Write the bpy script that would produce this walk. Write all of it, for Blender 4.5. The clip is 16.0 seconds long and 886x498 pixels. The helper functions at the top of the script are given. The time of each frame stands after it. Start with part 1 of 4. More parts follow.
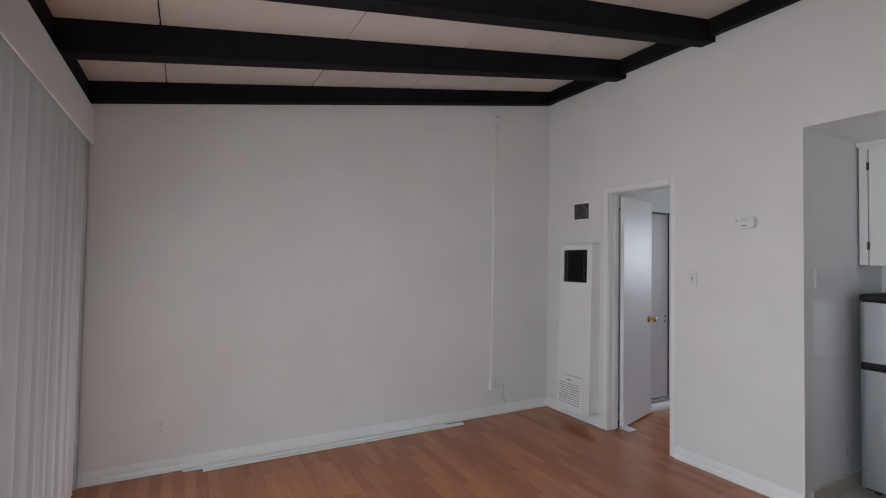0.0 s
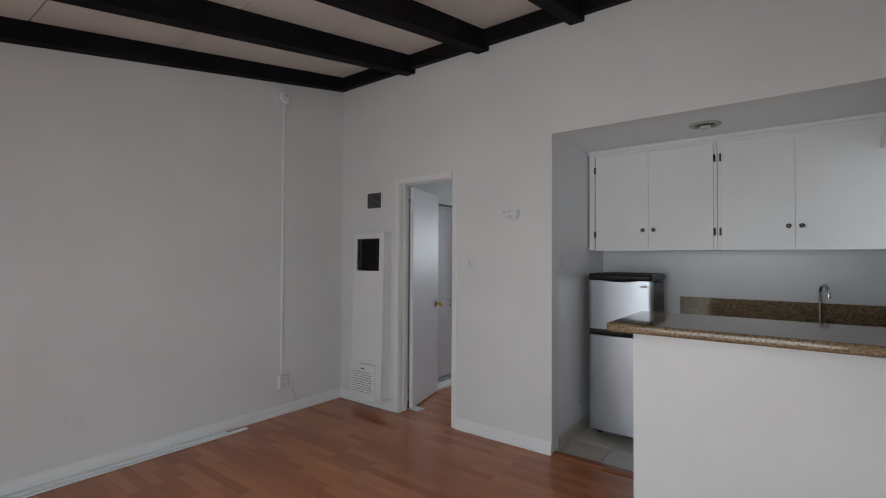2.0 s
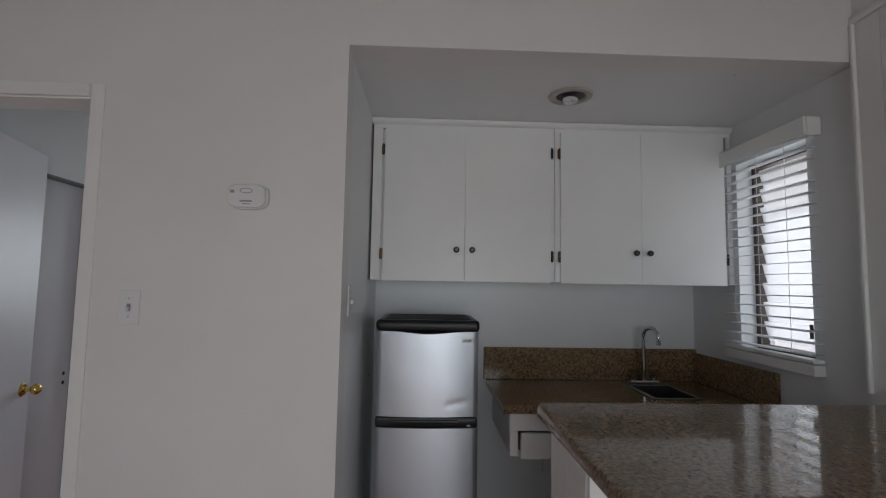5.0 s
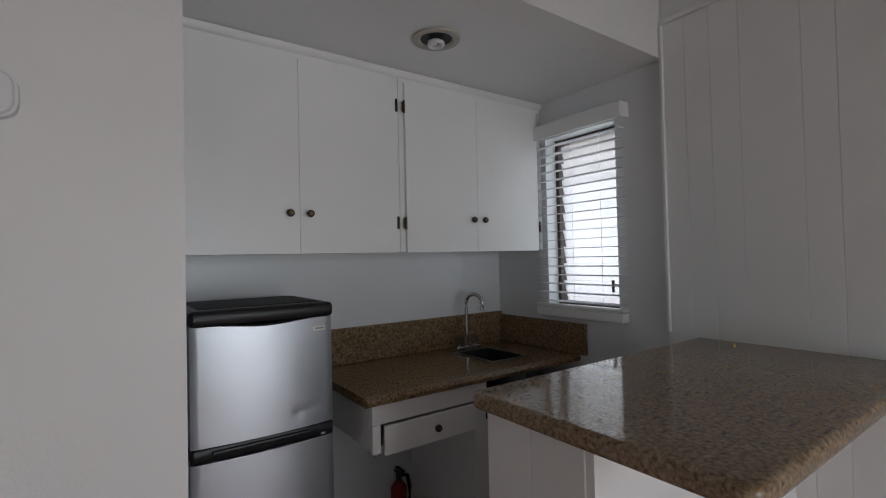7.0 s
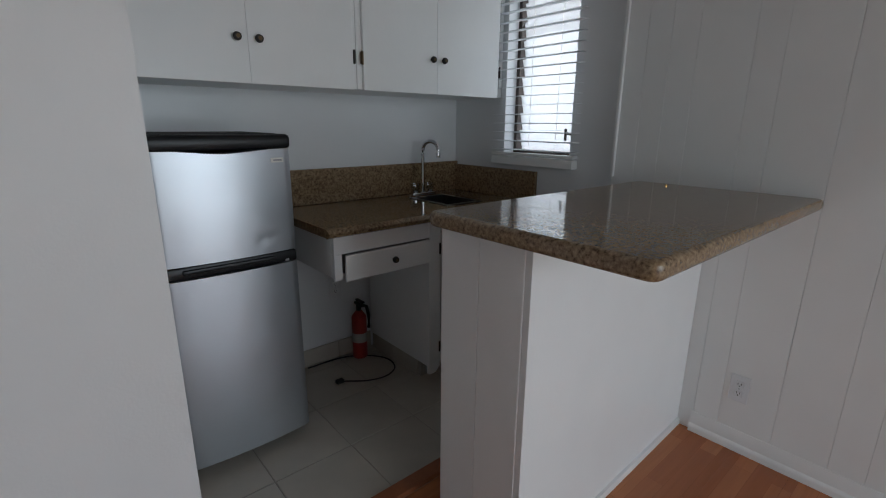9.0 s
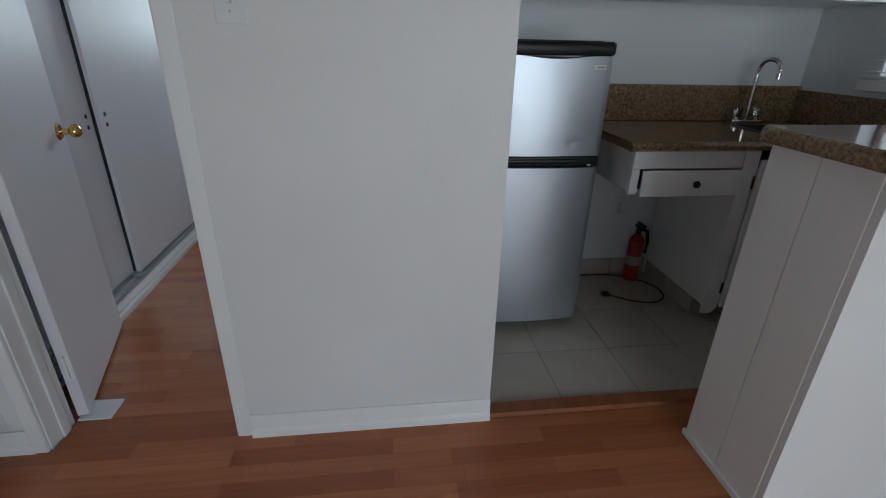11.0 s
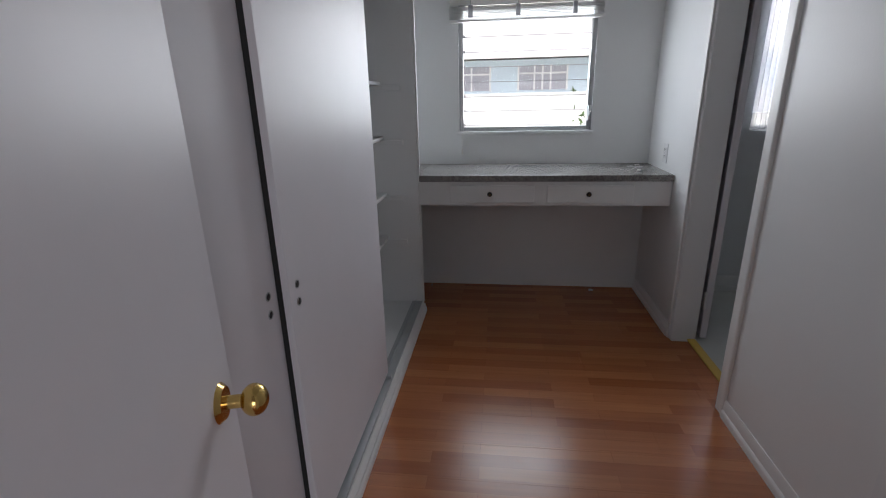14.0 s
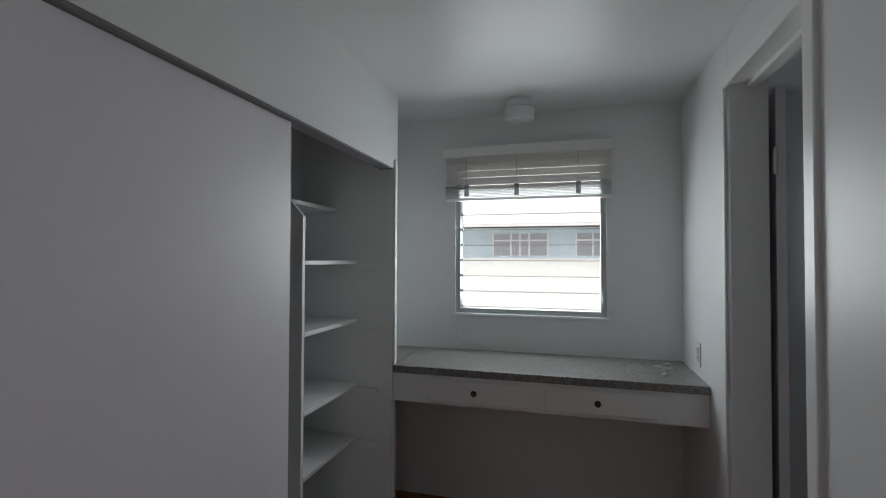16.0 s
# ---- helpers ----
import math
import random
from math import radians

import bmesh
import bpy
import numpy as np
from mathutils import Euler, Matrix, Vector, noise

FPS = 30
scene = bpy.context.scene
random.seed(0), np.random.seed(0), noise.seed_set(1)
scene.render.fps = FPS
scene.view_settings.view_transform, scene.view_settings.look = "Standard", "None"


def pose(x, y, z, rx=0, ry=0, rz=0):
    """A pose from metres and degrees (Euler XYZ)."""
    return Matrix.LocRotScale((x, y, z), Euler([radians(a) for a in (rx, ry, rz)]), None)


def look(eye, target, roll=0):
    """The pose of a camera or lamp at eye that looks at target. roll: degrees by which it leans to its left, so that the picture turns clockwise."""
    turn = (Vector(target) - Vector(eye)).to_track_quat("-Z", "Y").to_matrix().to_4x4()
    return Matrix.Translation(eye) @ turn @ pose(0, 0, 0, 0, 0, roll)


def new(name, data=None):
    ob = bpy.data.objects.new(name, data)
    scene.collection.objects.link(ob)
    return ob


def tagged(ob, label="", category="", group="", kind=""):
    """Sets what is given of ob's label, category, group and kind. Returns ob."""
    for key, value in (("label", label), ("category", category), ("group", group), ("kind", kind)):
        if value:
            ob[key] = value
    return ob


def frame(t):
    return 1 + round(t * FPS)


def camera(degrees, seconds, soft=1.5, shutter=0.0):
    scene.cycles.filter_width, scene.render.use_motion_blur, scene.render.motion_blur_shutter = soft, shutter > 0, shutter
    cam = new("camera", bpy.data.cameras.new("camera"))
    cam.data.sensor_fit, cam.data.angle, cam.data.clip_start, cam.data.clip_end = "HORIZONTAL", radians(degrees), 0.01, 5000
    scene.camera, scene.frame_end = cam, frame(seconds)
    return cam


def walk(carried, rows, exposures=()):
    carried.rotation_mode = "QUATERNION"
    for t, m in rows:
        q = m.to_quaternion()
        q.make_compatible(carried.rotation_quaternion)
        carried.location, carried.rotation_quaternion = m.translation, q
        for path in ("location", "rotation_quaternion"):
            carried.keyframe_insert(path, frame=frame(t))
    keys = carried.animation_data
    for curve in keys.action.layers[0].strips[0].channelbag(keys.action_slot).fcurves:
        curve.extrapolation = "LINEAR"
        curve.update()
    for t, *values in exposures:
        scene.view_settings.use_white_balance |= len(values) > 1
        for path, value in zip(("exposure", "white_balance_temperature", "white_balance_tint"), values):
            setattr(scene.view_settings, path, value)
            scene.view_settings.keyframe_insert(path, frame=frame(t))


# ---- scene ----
cam = camera(87.1, 16.0, soft=1.1)
PATH = [
    (0, (3.626, -3.22, 1.423), (1.876, -2.254, 1.479), 0.9),
    (0.5, (3.624, -3.207, 1.383), (1.99, -2.056, 1.462), 0.8),
    (1, (3.629, -3.187, 1.381), (2.144, -1.849, 1.454), 0.3),
    (1.5, (3.636, -3.159, 1.398), (2.271, -1.698, 1.447), 0.2),
    (2, (3.619, -3.09, 1.376), (2.408, -1.498, 1.416), 0.3),
    (2.5, (3.508, -3.01, 1.371), (2.489, -1.289, 1.406), -0.1),
    (3, (3.36, -2.765, 1.406), (2.494, -0.963, 1.445), -0.3),
    (3.2, (3.295, -2.671, 1.39), (2.48, -0.846, 1.451), -0.4),
    (5.3, (2.431, -1.444, 1.443), (2.696, 0.532, 1.605), 0.6),
    (5.5, (2.387, -1.353, 1.457), (2.782, 0.601, 1.618), 0.2),
    (6, (2.288, -1.121, 1.458), (3.002, 0.739, 1.639), -0.2),
    (6.5, (2.189, -1.055, 1.451), (3.149, 0.691, 1.625), -0.9),
    (7, (2.113, -1.089, 1.415), (3.271, 0.542, 1.453), -1.3),
    (7.5, (2.065, -1.099, 1.383), (3.343, 0.433, 1.246), -0.7),
    (8, (2.064, -1.105, 1.354), (3.383, 0.37, 1.064), -0.2),
    (8.2, (2.072, -1.13, 1.349), (3.385, 0.337, 0.995), -0.3),
    (10.3, (1.982, -1.157, 1.226), (2.955, 0.439, 0.512), 1.0),
    (10.5, (1.968, -1.185, 1.224), (2.76, 0.491, 0.473), 1.2),
    (11, (1.89, -1.277, 1.244), (2.125, 0.538, 0.438), 1.3),
    (11.5, (1.688, -1.287, 1.276), (1.375, 0.524, 0.487), 1.6),
    (12, (1.483, -1.184, 1.318), (0.919, 0.582, 0.569), 1.6),
    (12.5, (1.336, -0.921, 1.321), (0.697, 0.839, 0.619), 0.4),
    (13, (1.214, -0.615, 1.321), (0.629, 1.178, 0.655), -0.7),
    (13.5, (1.105, -0.268, 1.346), (0.704, 1.575, 0.682), -1.2),
    (14, (1.101, 0.092, 1.362), (0.864, 1.981, 0.748), -1.3),
    (14.5, (1.157, 0.433, 1.308), (1.011, 2.39, 0.921), -0.6),
    (15, (1.277, 0.704, 1.379), (1.094, 2.692, 1.255), -0.2),
    (15.5, (1.444, 0.758, 1.497), (1.09, 2.726, 1.468), 0.1),
    (16, (1.508, 0.614, 1.474), (0.979, 2.543, 1.515), 0.2),
]
EXPOSURES = [(0, 0.8, 6060, 7), (1.5, 0.56, 6080, 6), (3, 0.32, 6080, 6), (5.5, 0.16, 6180, 8), (8, 0.36, 6000, 6), (10.5, 0.32, 5700, 1), (12, 0.62, 5800, 1), (12.7, 0.5, 6050, 7), (13.3, -0.05, 6450, 17), (14, 0.42, 6300, 13), (15, 0.12, 6260, 10), (15.5, -0.04, 6320, 9), (16, -0.08, 6400, 8)]
walk(cam, [(t, look(eye, target, roll)) for t, eye, target, roll in PATH], EXPOSURES)

# ---- world and light ----
world = bpy.data.worlds.new("sky")
scene.world = world
world.use_nodes = True
wn = world.node_tree
sky = wn.nodes.new("ShaderNodeTexSky")
sky.sky_type, sky.sun_disc = "NISHITA", False
sky.sun_elevation, sky.sun_rotation, sky.dust_density, sky.air_density = radians(50), radians(200), 4.0, 0.6
wn.nodes["Background"].inputs[1].default_value = 0.15
wn.links.new(sky.outputs[0], wn.nodes["Background"].inputs[0])

sun = new("sun", bpy.data.lights.new("sun", "SUN"))
sun.data.energy, sun.data.angle, sun.data.color = 4.0, radians(20), (1.0, 0.96, 0.9)
sun.matrix_world = look((-9, -11, 20), (0, 0, 0))


def window_light(name, at, to, w, h, watts, color=(0.93, 0.97, 1.0)):
    ob = new(name, bpy.data.lights.new(name, "AREA"))
    ob.data.shape, ob.data.size, ob.data.size_y = "RECTANGLE", w, h
    ob.data.energy, ob.data.color = watts, color
    ob.matrix_world = look(at, to)
    return ob


window_light("patio_daylight", (3.0, -3.97, 1.1), (1.9, -1.6, -0.9), 1.8, 2.0, 30)
window_light("bedroom_daylight", (1.26, 3.54, 1.6), (1.26, 2.0, 0.7), 0.82, 0.9, 13.0)
window_light("kitchen_daylight", (4.33, 0.47, 1.6), (3.0, 0.47, 1.5), 0.4, 0.85, 0.9)
window_light("bathroom_daylight", (2.895, 3.54, 1.6), (2.895, 2.0, 1.3), 0.3, 0.8, 2.2)

# ---- materials ----


def material(name, color, rough=0.6, metal=0.0, vary=0.06, scale=3.0, bump=0.0, bump_scale=120.0, per_object=0.0, coat=0.0, spec=0.5):
    m = bpy.data.materials.new(name)
    m.use_nodes = True
    nt = m.node_tree
    b = nt.nodes["Principled BSDF"]
    b.inputs["Roughness"].default_value = rough
    b.inputs["Metallic"].default_value = metal
    b.inputs["Coat Weight"].default_value = coat
    b.inputs["Specular IOR Level"].default_value = spec
    tc = nt.nodes.new("ShaderNodeTexCoord")
    n1 = nt.nodes.new("ShaderNodeTexNoise")
    n1.inputs["Scale"].default_value, n1.inputs["Detail"].default_value = scale, 6
    nt.links.new(tc.outputs["Object"], n1.inputs["Vector"])
    ramp = nt.nodes.new("ShaderNodeValToRGB")
    ramp.color_ramp.elements[0].position, ramp.color_ramp.elements[1].position = 0.3, 0.7
    ramp.color_ramp.elements[0].color = (*[c * (1 - vary) for c in color], 1)
    ramp.color_ramp.elements[1].color = (*[min(1, c * (1 + vary)) for c in color], 1)
    nt.links.new(n1.outputs["Fac"], ramp.inputs["Fac"])
    out = ramp.outputs["Color"]
    if per_object:
        oi = nt.nodes.new("ShaderNodeObjectInfo")
        mr = nt.nodes.new("ShaderNodeMapRange")
        mr.inputs["To Min"].default_value, mr.inputs["To Max"].default_value = 1 - per_object, 1 + per_object
        nt.links.new(oi.outputs["Random"], mr.inputs["Value"])
        hs = nt.nodes.new("ShaderNodeHueSaturation")
        nt.links.new(mr.outputs[0], hs.inputs["Value"])
        nt.links.new(out, hs.inputs["Color"])
        out = hs.outputs["Color"]
    nt.links.new(out, b.inputs["Base Color"])
    rr = nt.nodes.new("ShaderNodeMapRange")
    rr.inputs["To Min"].default_value, rr.inputs["To Max"].default_value = max(0.02, rough - 0.06), min(1, rough + 0.06)
    nt.links.new(n1.outputs["Fac"], rr.inputs["Value"])
    nt.links.new(rr.outputs[0], b.inputs["Roughness"])
    if bump:
        n2 = nt.nodes.new("ShaderNodeTexNoise")
        n2.inputs["Scale"].default_value, n2.inputs["Detail"].default_value = bump_scale, 3
        nt.links.new(tc.outputs["Object"], n2.inputs["Vector"])
        bp = nt.nodes.new("ShaderNodeBump")
        bp.inputs["Strength"].default_value, bp.inputs["Distance"].default_value = bump, 0.004
        nt.links.new(n2.outputs["Fac"], bp.inputs["Height"])
        nt.links.new(bp.outputs[0], b.inputs["Normal"])
    return m


def laminate():
    """Three-strip laminate: staves along x with their own tone, grain along them."""
    m = material("laminate", (0.3, 0.1, 0.04), 0.25, bump=0.015, bump_scale=40)
    nt = m.node_tree
    b = nt.nodes["Principled BSDF"]
    geo = nt.nodes.new("ShaderNodeNewGeometry")
    brick = nt.nodes.new("ShaderNodeTexBrick")
    brick.offset, brick.offset_frequency, brick.squash = 0.37, 2, 1.0
    for key, value in (("Scale", 1.0), ("Mortar Size", 0.0006), ("Mortar Smooth", 0.2), ("Bias", 0.0), ("Brick Width", 0.52), ("Row Height", 0.065)):
        brick.inputs[key].default_value = value
    brick.inputs["Color1"].default_value = (0.31, 0.098, 0.034, 1)
    brick.inputs["Color2"].default_value = (0.45, 0.165, 0.062, 1)
    brick.inputs["Mortar"].default_value = (0.26, 0.08, 0.028, 1)
    nt.links.new(geo.outputs["Position"], brick.inputs["Vector"])
    mp = nt.nodes.new("ShaderNodeMapping")
    mp.inputs["Scale"].default_value = (3.0, 55.0, 10.0)
    nt.links.new(geo.outputs["Position"], mp.inputs["Vector"])
    grain = nt.nodes.new("ShaderNodeTexNoise")
    grain.inputs["Scale"].default_value, grain.inputs["Detail"].default_value, grain.inputs["Distortion"].default_value = 1.0, 5, 0.6
    nt.links.new(mp.outputs[0], grain.inputs["Vector"])
    mr = nt.nodes.new("ShaderNodeMapRange")
    mr.inputs["To Min"].default_value, mr.inputs["To Max"].default_value = 0.8, 1.22
    nt.links.new(grain.outputs["Fac"], mr.inputs["Value"])
    hs = nt.nodes.new("ShaderNodeHueSaturation")
    nt.links.new(brick.outputs["Color"], hs.inputs["Color"])
    nt.links.new(mr.outputs[0], hs.inputs["Value"])
    nt.links.new(hs.outputs[0], b.inputs["Base Color"])
    return m


def granite(name, dark, mid, light, rough):
    m = material(name, mid, rough)
    nt = m.node_tree
    b = nt.nodes["Principled BSDF"]
    tc = nt.nodes.new("ShaderNodeTexCoord")
    v = nt.nodes.new("ShaderNodeTexNoise")
    v.inputs["Scale"].default_value, v.inputs["Detail"].default_value, v.inputs["Roughness"].default_value = 95, 5, 0.66
    nt.links.new(tc.outputs["Object"], v.inputs["Vector"])
    r = nt.nodes.new("ShaderNodeValToRGB")
    e = r.color_ramp.elements
    e[0].position, e[0].color = 0.36, (*dark, 1)
    e[1].position, e[1].color = 0.66, (*light, 1)
    k = e.new(0.47)
    k.color = (*mid, 1)
    nt.links.new(v.outputs["Fac"], r.inputs["Fac"])
    nt.links.new(r.outputs[0], b.inputs["Base Color"])
    return m


def glass_material(name, rough=0.0, tint=(1, 1, 1)):
    m = bpy.data.materials.new(name)
    m.use_nodes = True
    nt = m.node_tree
    nt.nodes.clear()
    out = nt.nodes.new("ShaderNodeOutputMaterial")
    g = nt.nodes.new("ShaderNodeBsdfGlossy")
    g.inputs["Roughness"].default_value = 0.02
    tr = nt.nodes.new("ShaderNodeBsdfTransparent")
    tr.inputs[0].default_value = (*tint, 1)
    mix = nt.nodes.new("ShaderNodeMixShader")
    mix.inputs[0].default_value = 0.05
    nt.links.new(tr.outputs[0], mix.inputs[1])
    nt.links.new(g.outputs[0], mix.inputs[2])
    nt.links.new(mix.outputs[0], out.inputs[0])
    return m


def thin_material(name, color, through_amount, clear=0.0):
    """Diffuse sheet that lets light through, with an open weave where clear is above 0."""
    m = bpy.data.materials.new(name)
    m.use_nodes = True
    nt = m.node_tree
    nt.nodes.clear()
    out = nt.nodes.new("ShaderNodeOutputMaterial")
    d = nt.nodes.new("ShaderNodeBsdfDiffuse")
    t = nt.nodes.new("ShaderNodeBsdfTranslucent")
    d.inputs[0].default_value = t.inputs[0].default_value = (*color, 1)
    mix = nt.nodes.new("ShaderNodeMixShader")
    mix.inputs[0].default_value = through_amount
    nt.links.new(d.outputs[0], mix.inputs[1])
    nt.links.new(t.outputs[0], mix.inputs[2])
    tr = nt.nodes.new("ShaderNodeBsdfTransparent")
    mix2 = nt.nodes.new("ShaderNodeMixShader")
    mix2.inputs[0].default_value = clear
    nt.links.new(mix.outputs[0], mix2.inputs[1])
    nt.links.new(tr.outputs[0], mix2.inputs[2])
    nt.links.new(mix2.outputs[0], out.inputs[0])
    return m


WALL = material("wall_paint", (0.74, 0.735, 0.725), 0.45, vary=0.035, scale=1.8, bump=0.13, bump_scale=130)
BEDWALL = material("bedroom_paint", (0.78, 0.79, 0.79), 0.42, vary=0.02, scale=1.4, bump=0.08, bump_scale=120)
KITCHEN = material("kitchen_gloss_paint", (0.74, 0.75, 0.76), 0.3, vary=0.02, scale=2, bump=0.08, bump_scale=120)
TRIM = material("white_trim_paint", (0.8, 0.8, 0.79), 0.35, vary=0.02, scale=4, bump=0.06, bump_scale=90)
CABPAINT = material("cabinet_paint", (0.82, 0.82, 0.81), 0.34, vary=0.02, scale=4, bump=0.06, bump_scale=60)
DOORPAINT = material("door_gloss_paint", (0.75, 0.73, 0.765), 0.4, spec=0.42, vary=0.025, scale=2.5, bump=0.05, bump_scale=35)
GREYJAMB = material("bare_grey_gap", (0.2, 0.2, 0.21), 0.7)
BEAM = material("black_beam_paint", (0.008, 0.007, 0.008), 0.8, spec=0.15, vary=0.2, scale=6, bump=0.2, bump_scale=50)
CEIL = material("ceiling_board", (0.62, 0.575, 0.53), 0.9, vary=0.03, scale=2, bump=0.1, bump_scale=200)
CEILJOINT = material("ceiling_joint", (0.05, 0.045, 0.04), 0.9)
LAMINATE = laminate()
TILE = material("beige_floor_tile", (0.46, 0.42, 0.36), 0.35, vary=0.07, scale=7, bump=0.04, bump_scale=30, per_object=0.06)
GROUT = material("grout", (0.36, 0.33, 0.29), 0.9)
THRESH = material("oak_threshold", (0.27, 0.09, 0.035), 0.35, vary=0.15, scale=20)
GRANITE = granite("brown_granite", (0.085, 0.053, 0.028), (0.205, 0.137, 0.075), (0.34, 0.245, 0.14), 0.08)
DESKTOP = granite("grey_laminate", (0.1, 0.092, 0.088), (0.175, 0.167, 0.16), (0.28, 0.27, 0.255), 0.25)
STEEL = material("brushed_steel_door", (0.5, 0.525, 0.56), 0.36, 0.9, vary=0.03, scale=3, bump=0.35, bump_scale=7)
CHROME = material("chrome", (0.75, 0.76, 0.78), 0.08, 1.0)
SINKSTEEL = material("sink_steel", (0.2, 0.2, 0.2), 0.35, 1.0)
ANTIQUE = material("antique_brass", (0.13, 0.09, 0.05), 0.35, 0.8)
BRASS = material("polished_brass", (0.72, 0.5, 0.17), 0.16, 1.0)
OLDBRASS = material("aged_bronze", (0.035, 0.03, 0.028), 0.4, 0.5)
BLACK = material("black_plastic", (0.01, 0.01, 0.011), 0.33, vary=0.1, spec=0.3)
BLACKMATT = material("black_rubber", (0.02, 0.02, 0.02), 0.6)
DARKGRILLE = material("dark_grille", (0.03, 0.027, 0.024), 0.45, 0.4)
VENTGREY = material("grey_vent", (0.2, 0.19, 0.18), 0.6)
WHITEPLASTIC = material("white_plastic", (0.72, 0.725, 0.735), 0.35, vary=0.015)
LABELGREY = material("printed_grey", (0.3, 0.3, 0.32), 0.6)
RED = material("extinguisher_red", (0.24, 0.014, 0.01), 0.35)
# label white darkened to put the knee space's deep shade into its colour
LABELDIM = material("dimmed_label", (0.36, 0.33, 0.3), 0.6)
LABELWHITE = material("label_white", (0.7, 0.68, 0.64), 0.6)
ALU = material("grey_aluminium", (0.45, 0.47, 0.48), 0.4, 0.5)
DARKFRAME = material("dark_window_frame", (0.07, 0.05, 0.042), 0.5)
RINGPAINT = material("beige_trim_ring", (0.42, 0.4, 0.36), 0.55)
YELLOW = material("yellow_strip", (0.55, 0.36, 0.06), 0.5)
BATHFLOOR = material("bathroom_vinyl", (0.55, 0.55, 0.52), 0.4)
GLASS = glass_material("window_glass")
FROST = glass_material("louvre_glass", tint=(0.95, 0.97, 0.97))
ACRYLIC = glass_material("clear_acrylic", tint=(0.85, 0.87, 0.88))
SLAT = thin_material("blind_slat_white", (0.8, 0.81, 0.83), 0.22)
CREAMSLAT = thin_material("blind_slat_cream", (0.88, 0.87, 0.85), 0.6)
VANE = thin_material("vertical_vane", (0.47, 0.45, 0.45), 0.08)
FROSTED = thin_material("frosted_louvre_glass", (0.92, 0.93, 0.95), 0.9, 0.6)
CURTAIN = thin_material("sheer_curtain", (0.85, 0.85, 0.9), 0.5, 0.25)
LACE = thin_material("lace_hem", (0.7, 0.7, 0.72), 0.4, 0.45)
HOUSEBLUE = material("pale_blue_stucco", (0.66, 0.77, 0.83), 0.9, vary=0.03)
HOUSEWHITE = material("white_stucco", (0.85, 0.84, 0.82), 0.9, vary=0.03)
SIDESTUCCO = material("grey_white_stucco", (0.5, 0.5, 0.53), 0.9, vary=0.06, scale=1.2)
ROOF = material("pale_roof", (0.8, 0.76, 0.74), 0.9, vary=0.08, scale=2)
HOUSEGLASS = material("house_window_glass", (0.46, 0.46, 0.5), 0.2)
SOFFIT = material("brown_soffit", (0.3, 0.2, 0.16), 0.8)
GROUND = material("pale_concrete", (0.5, 0.49, 0.46), 0.9, vary=0.1, scale=0.5)
LEAF = material("leaf_green", (0.08, 0.14, 0.04), 0.6, per_object=0.1)
BARK = material("bark", (0.16, 0.11, 0.07), 0.9)

# ---- building helpers ----


def box(lo, hi, bevel=0.0, segments=2):
    bm = bmesh.new()
    bmesh.ops.create_cube(bm, size=1)
    for v in bm.verts:
        v.co = [lo[i] + (hi[i] - lo[i]) * (v.co[i] + 0.5) for i in range(3)]
    if bevel:
        bmesh.ops.bevel(bm, geom=bm.edges[:], offset=bevel, segments=segments, profile=0.5, affect="EDGES")
    return bm


def rod(a, b, r0, r1=None, seg=16, bevel=0.0):
    """A round bar from a to b."""
    a, b = Vector(a), Vector(b)
    bm = bmesh.new()
    bmesh.ops.create_cone(bm, cap_ends=True, segments=seg, radius1=r0, radius2=r0 if r1 is None else r1, depth=(b - a).length)
    if bevel:
        rims = [e for e in bm.edges if len([f for f in e.link_faces if len(f.verts) > 4]) == 1]
        bmesh.ops.bevel(bm, geom=rims, offset=bevel, segments=2, profile=0.5, affect="EDGES")
    turn = (b - a).to_track_quat("Z", "Y").to_matrix().to_4x4()
    bmesh.ops.transform(bm, matrix=Matrix.Translation((a + b) / 2) @ turn, verts=bm.verts)
    return bm


def ball(c, r, squash=(1, 1, 1)):
    bm = bmesh.new()
    bmesh.ops.create_uvsphere(bm, u_segments=18, v_segments=12, radius=r)
    bmesh.ops.transform(bm, matrix=Matrix.Translation(c) @ Matrix.Diagonal((*squash, 1)), verts=bm.verts)
    return bm


def tube(points, r, seg=10):
    """A round tube along a smooth line."""
    bm = bmesh.new()
    pts = [Vector(p) for p in points]
    rings = []
    for i, p in enumerate(pts):
        d = (pts[min(i + 1, len(pts) - 1)] - pts[max(i - 1, 0)]).normalized()
        q = d.to_track_quat("Z", "Y")
        rings.append([bm.verts.new(p + q @ Vector((r * math.cos(a), r * math.sin(a), 0))) for a in (2 * math.pi * k / seg for k in range(seg))])
    for a, b in zip(rings, rings[1:]):
        for k in range(seg):
            bm.faces.new((a[k], a[(k + 1) % seg], b[(k + 1) % seg], b[k]))
    bm.faces.new(rings[0][::-1])
    bm.faces.new(rings[-1])
    return bm


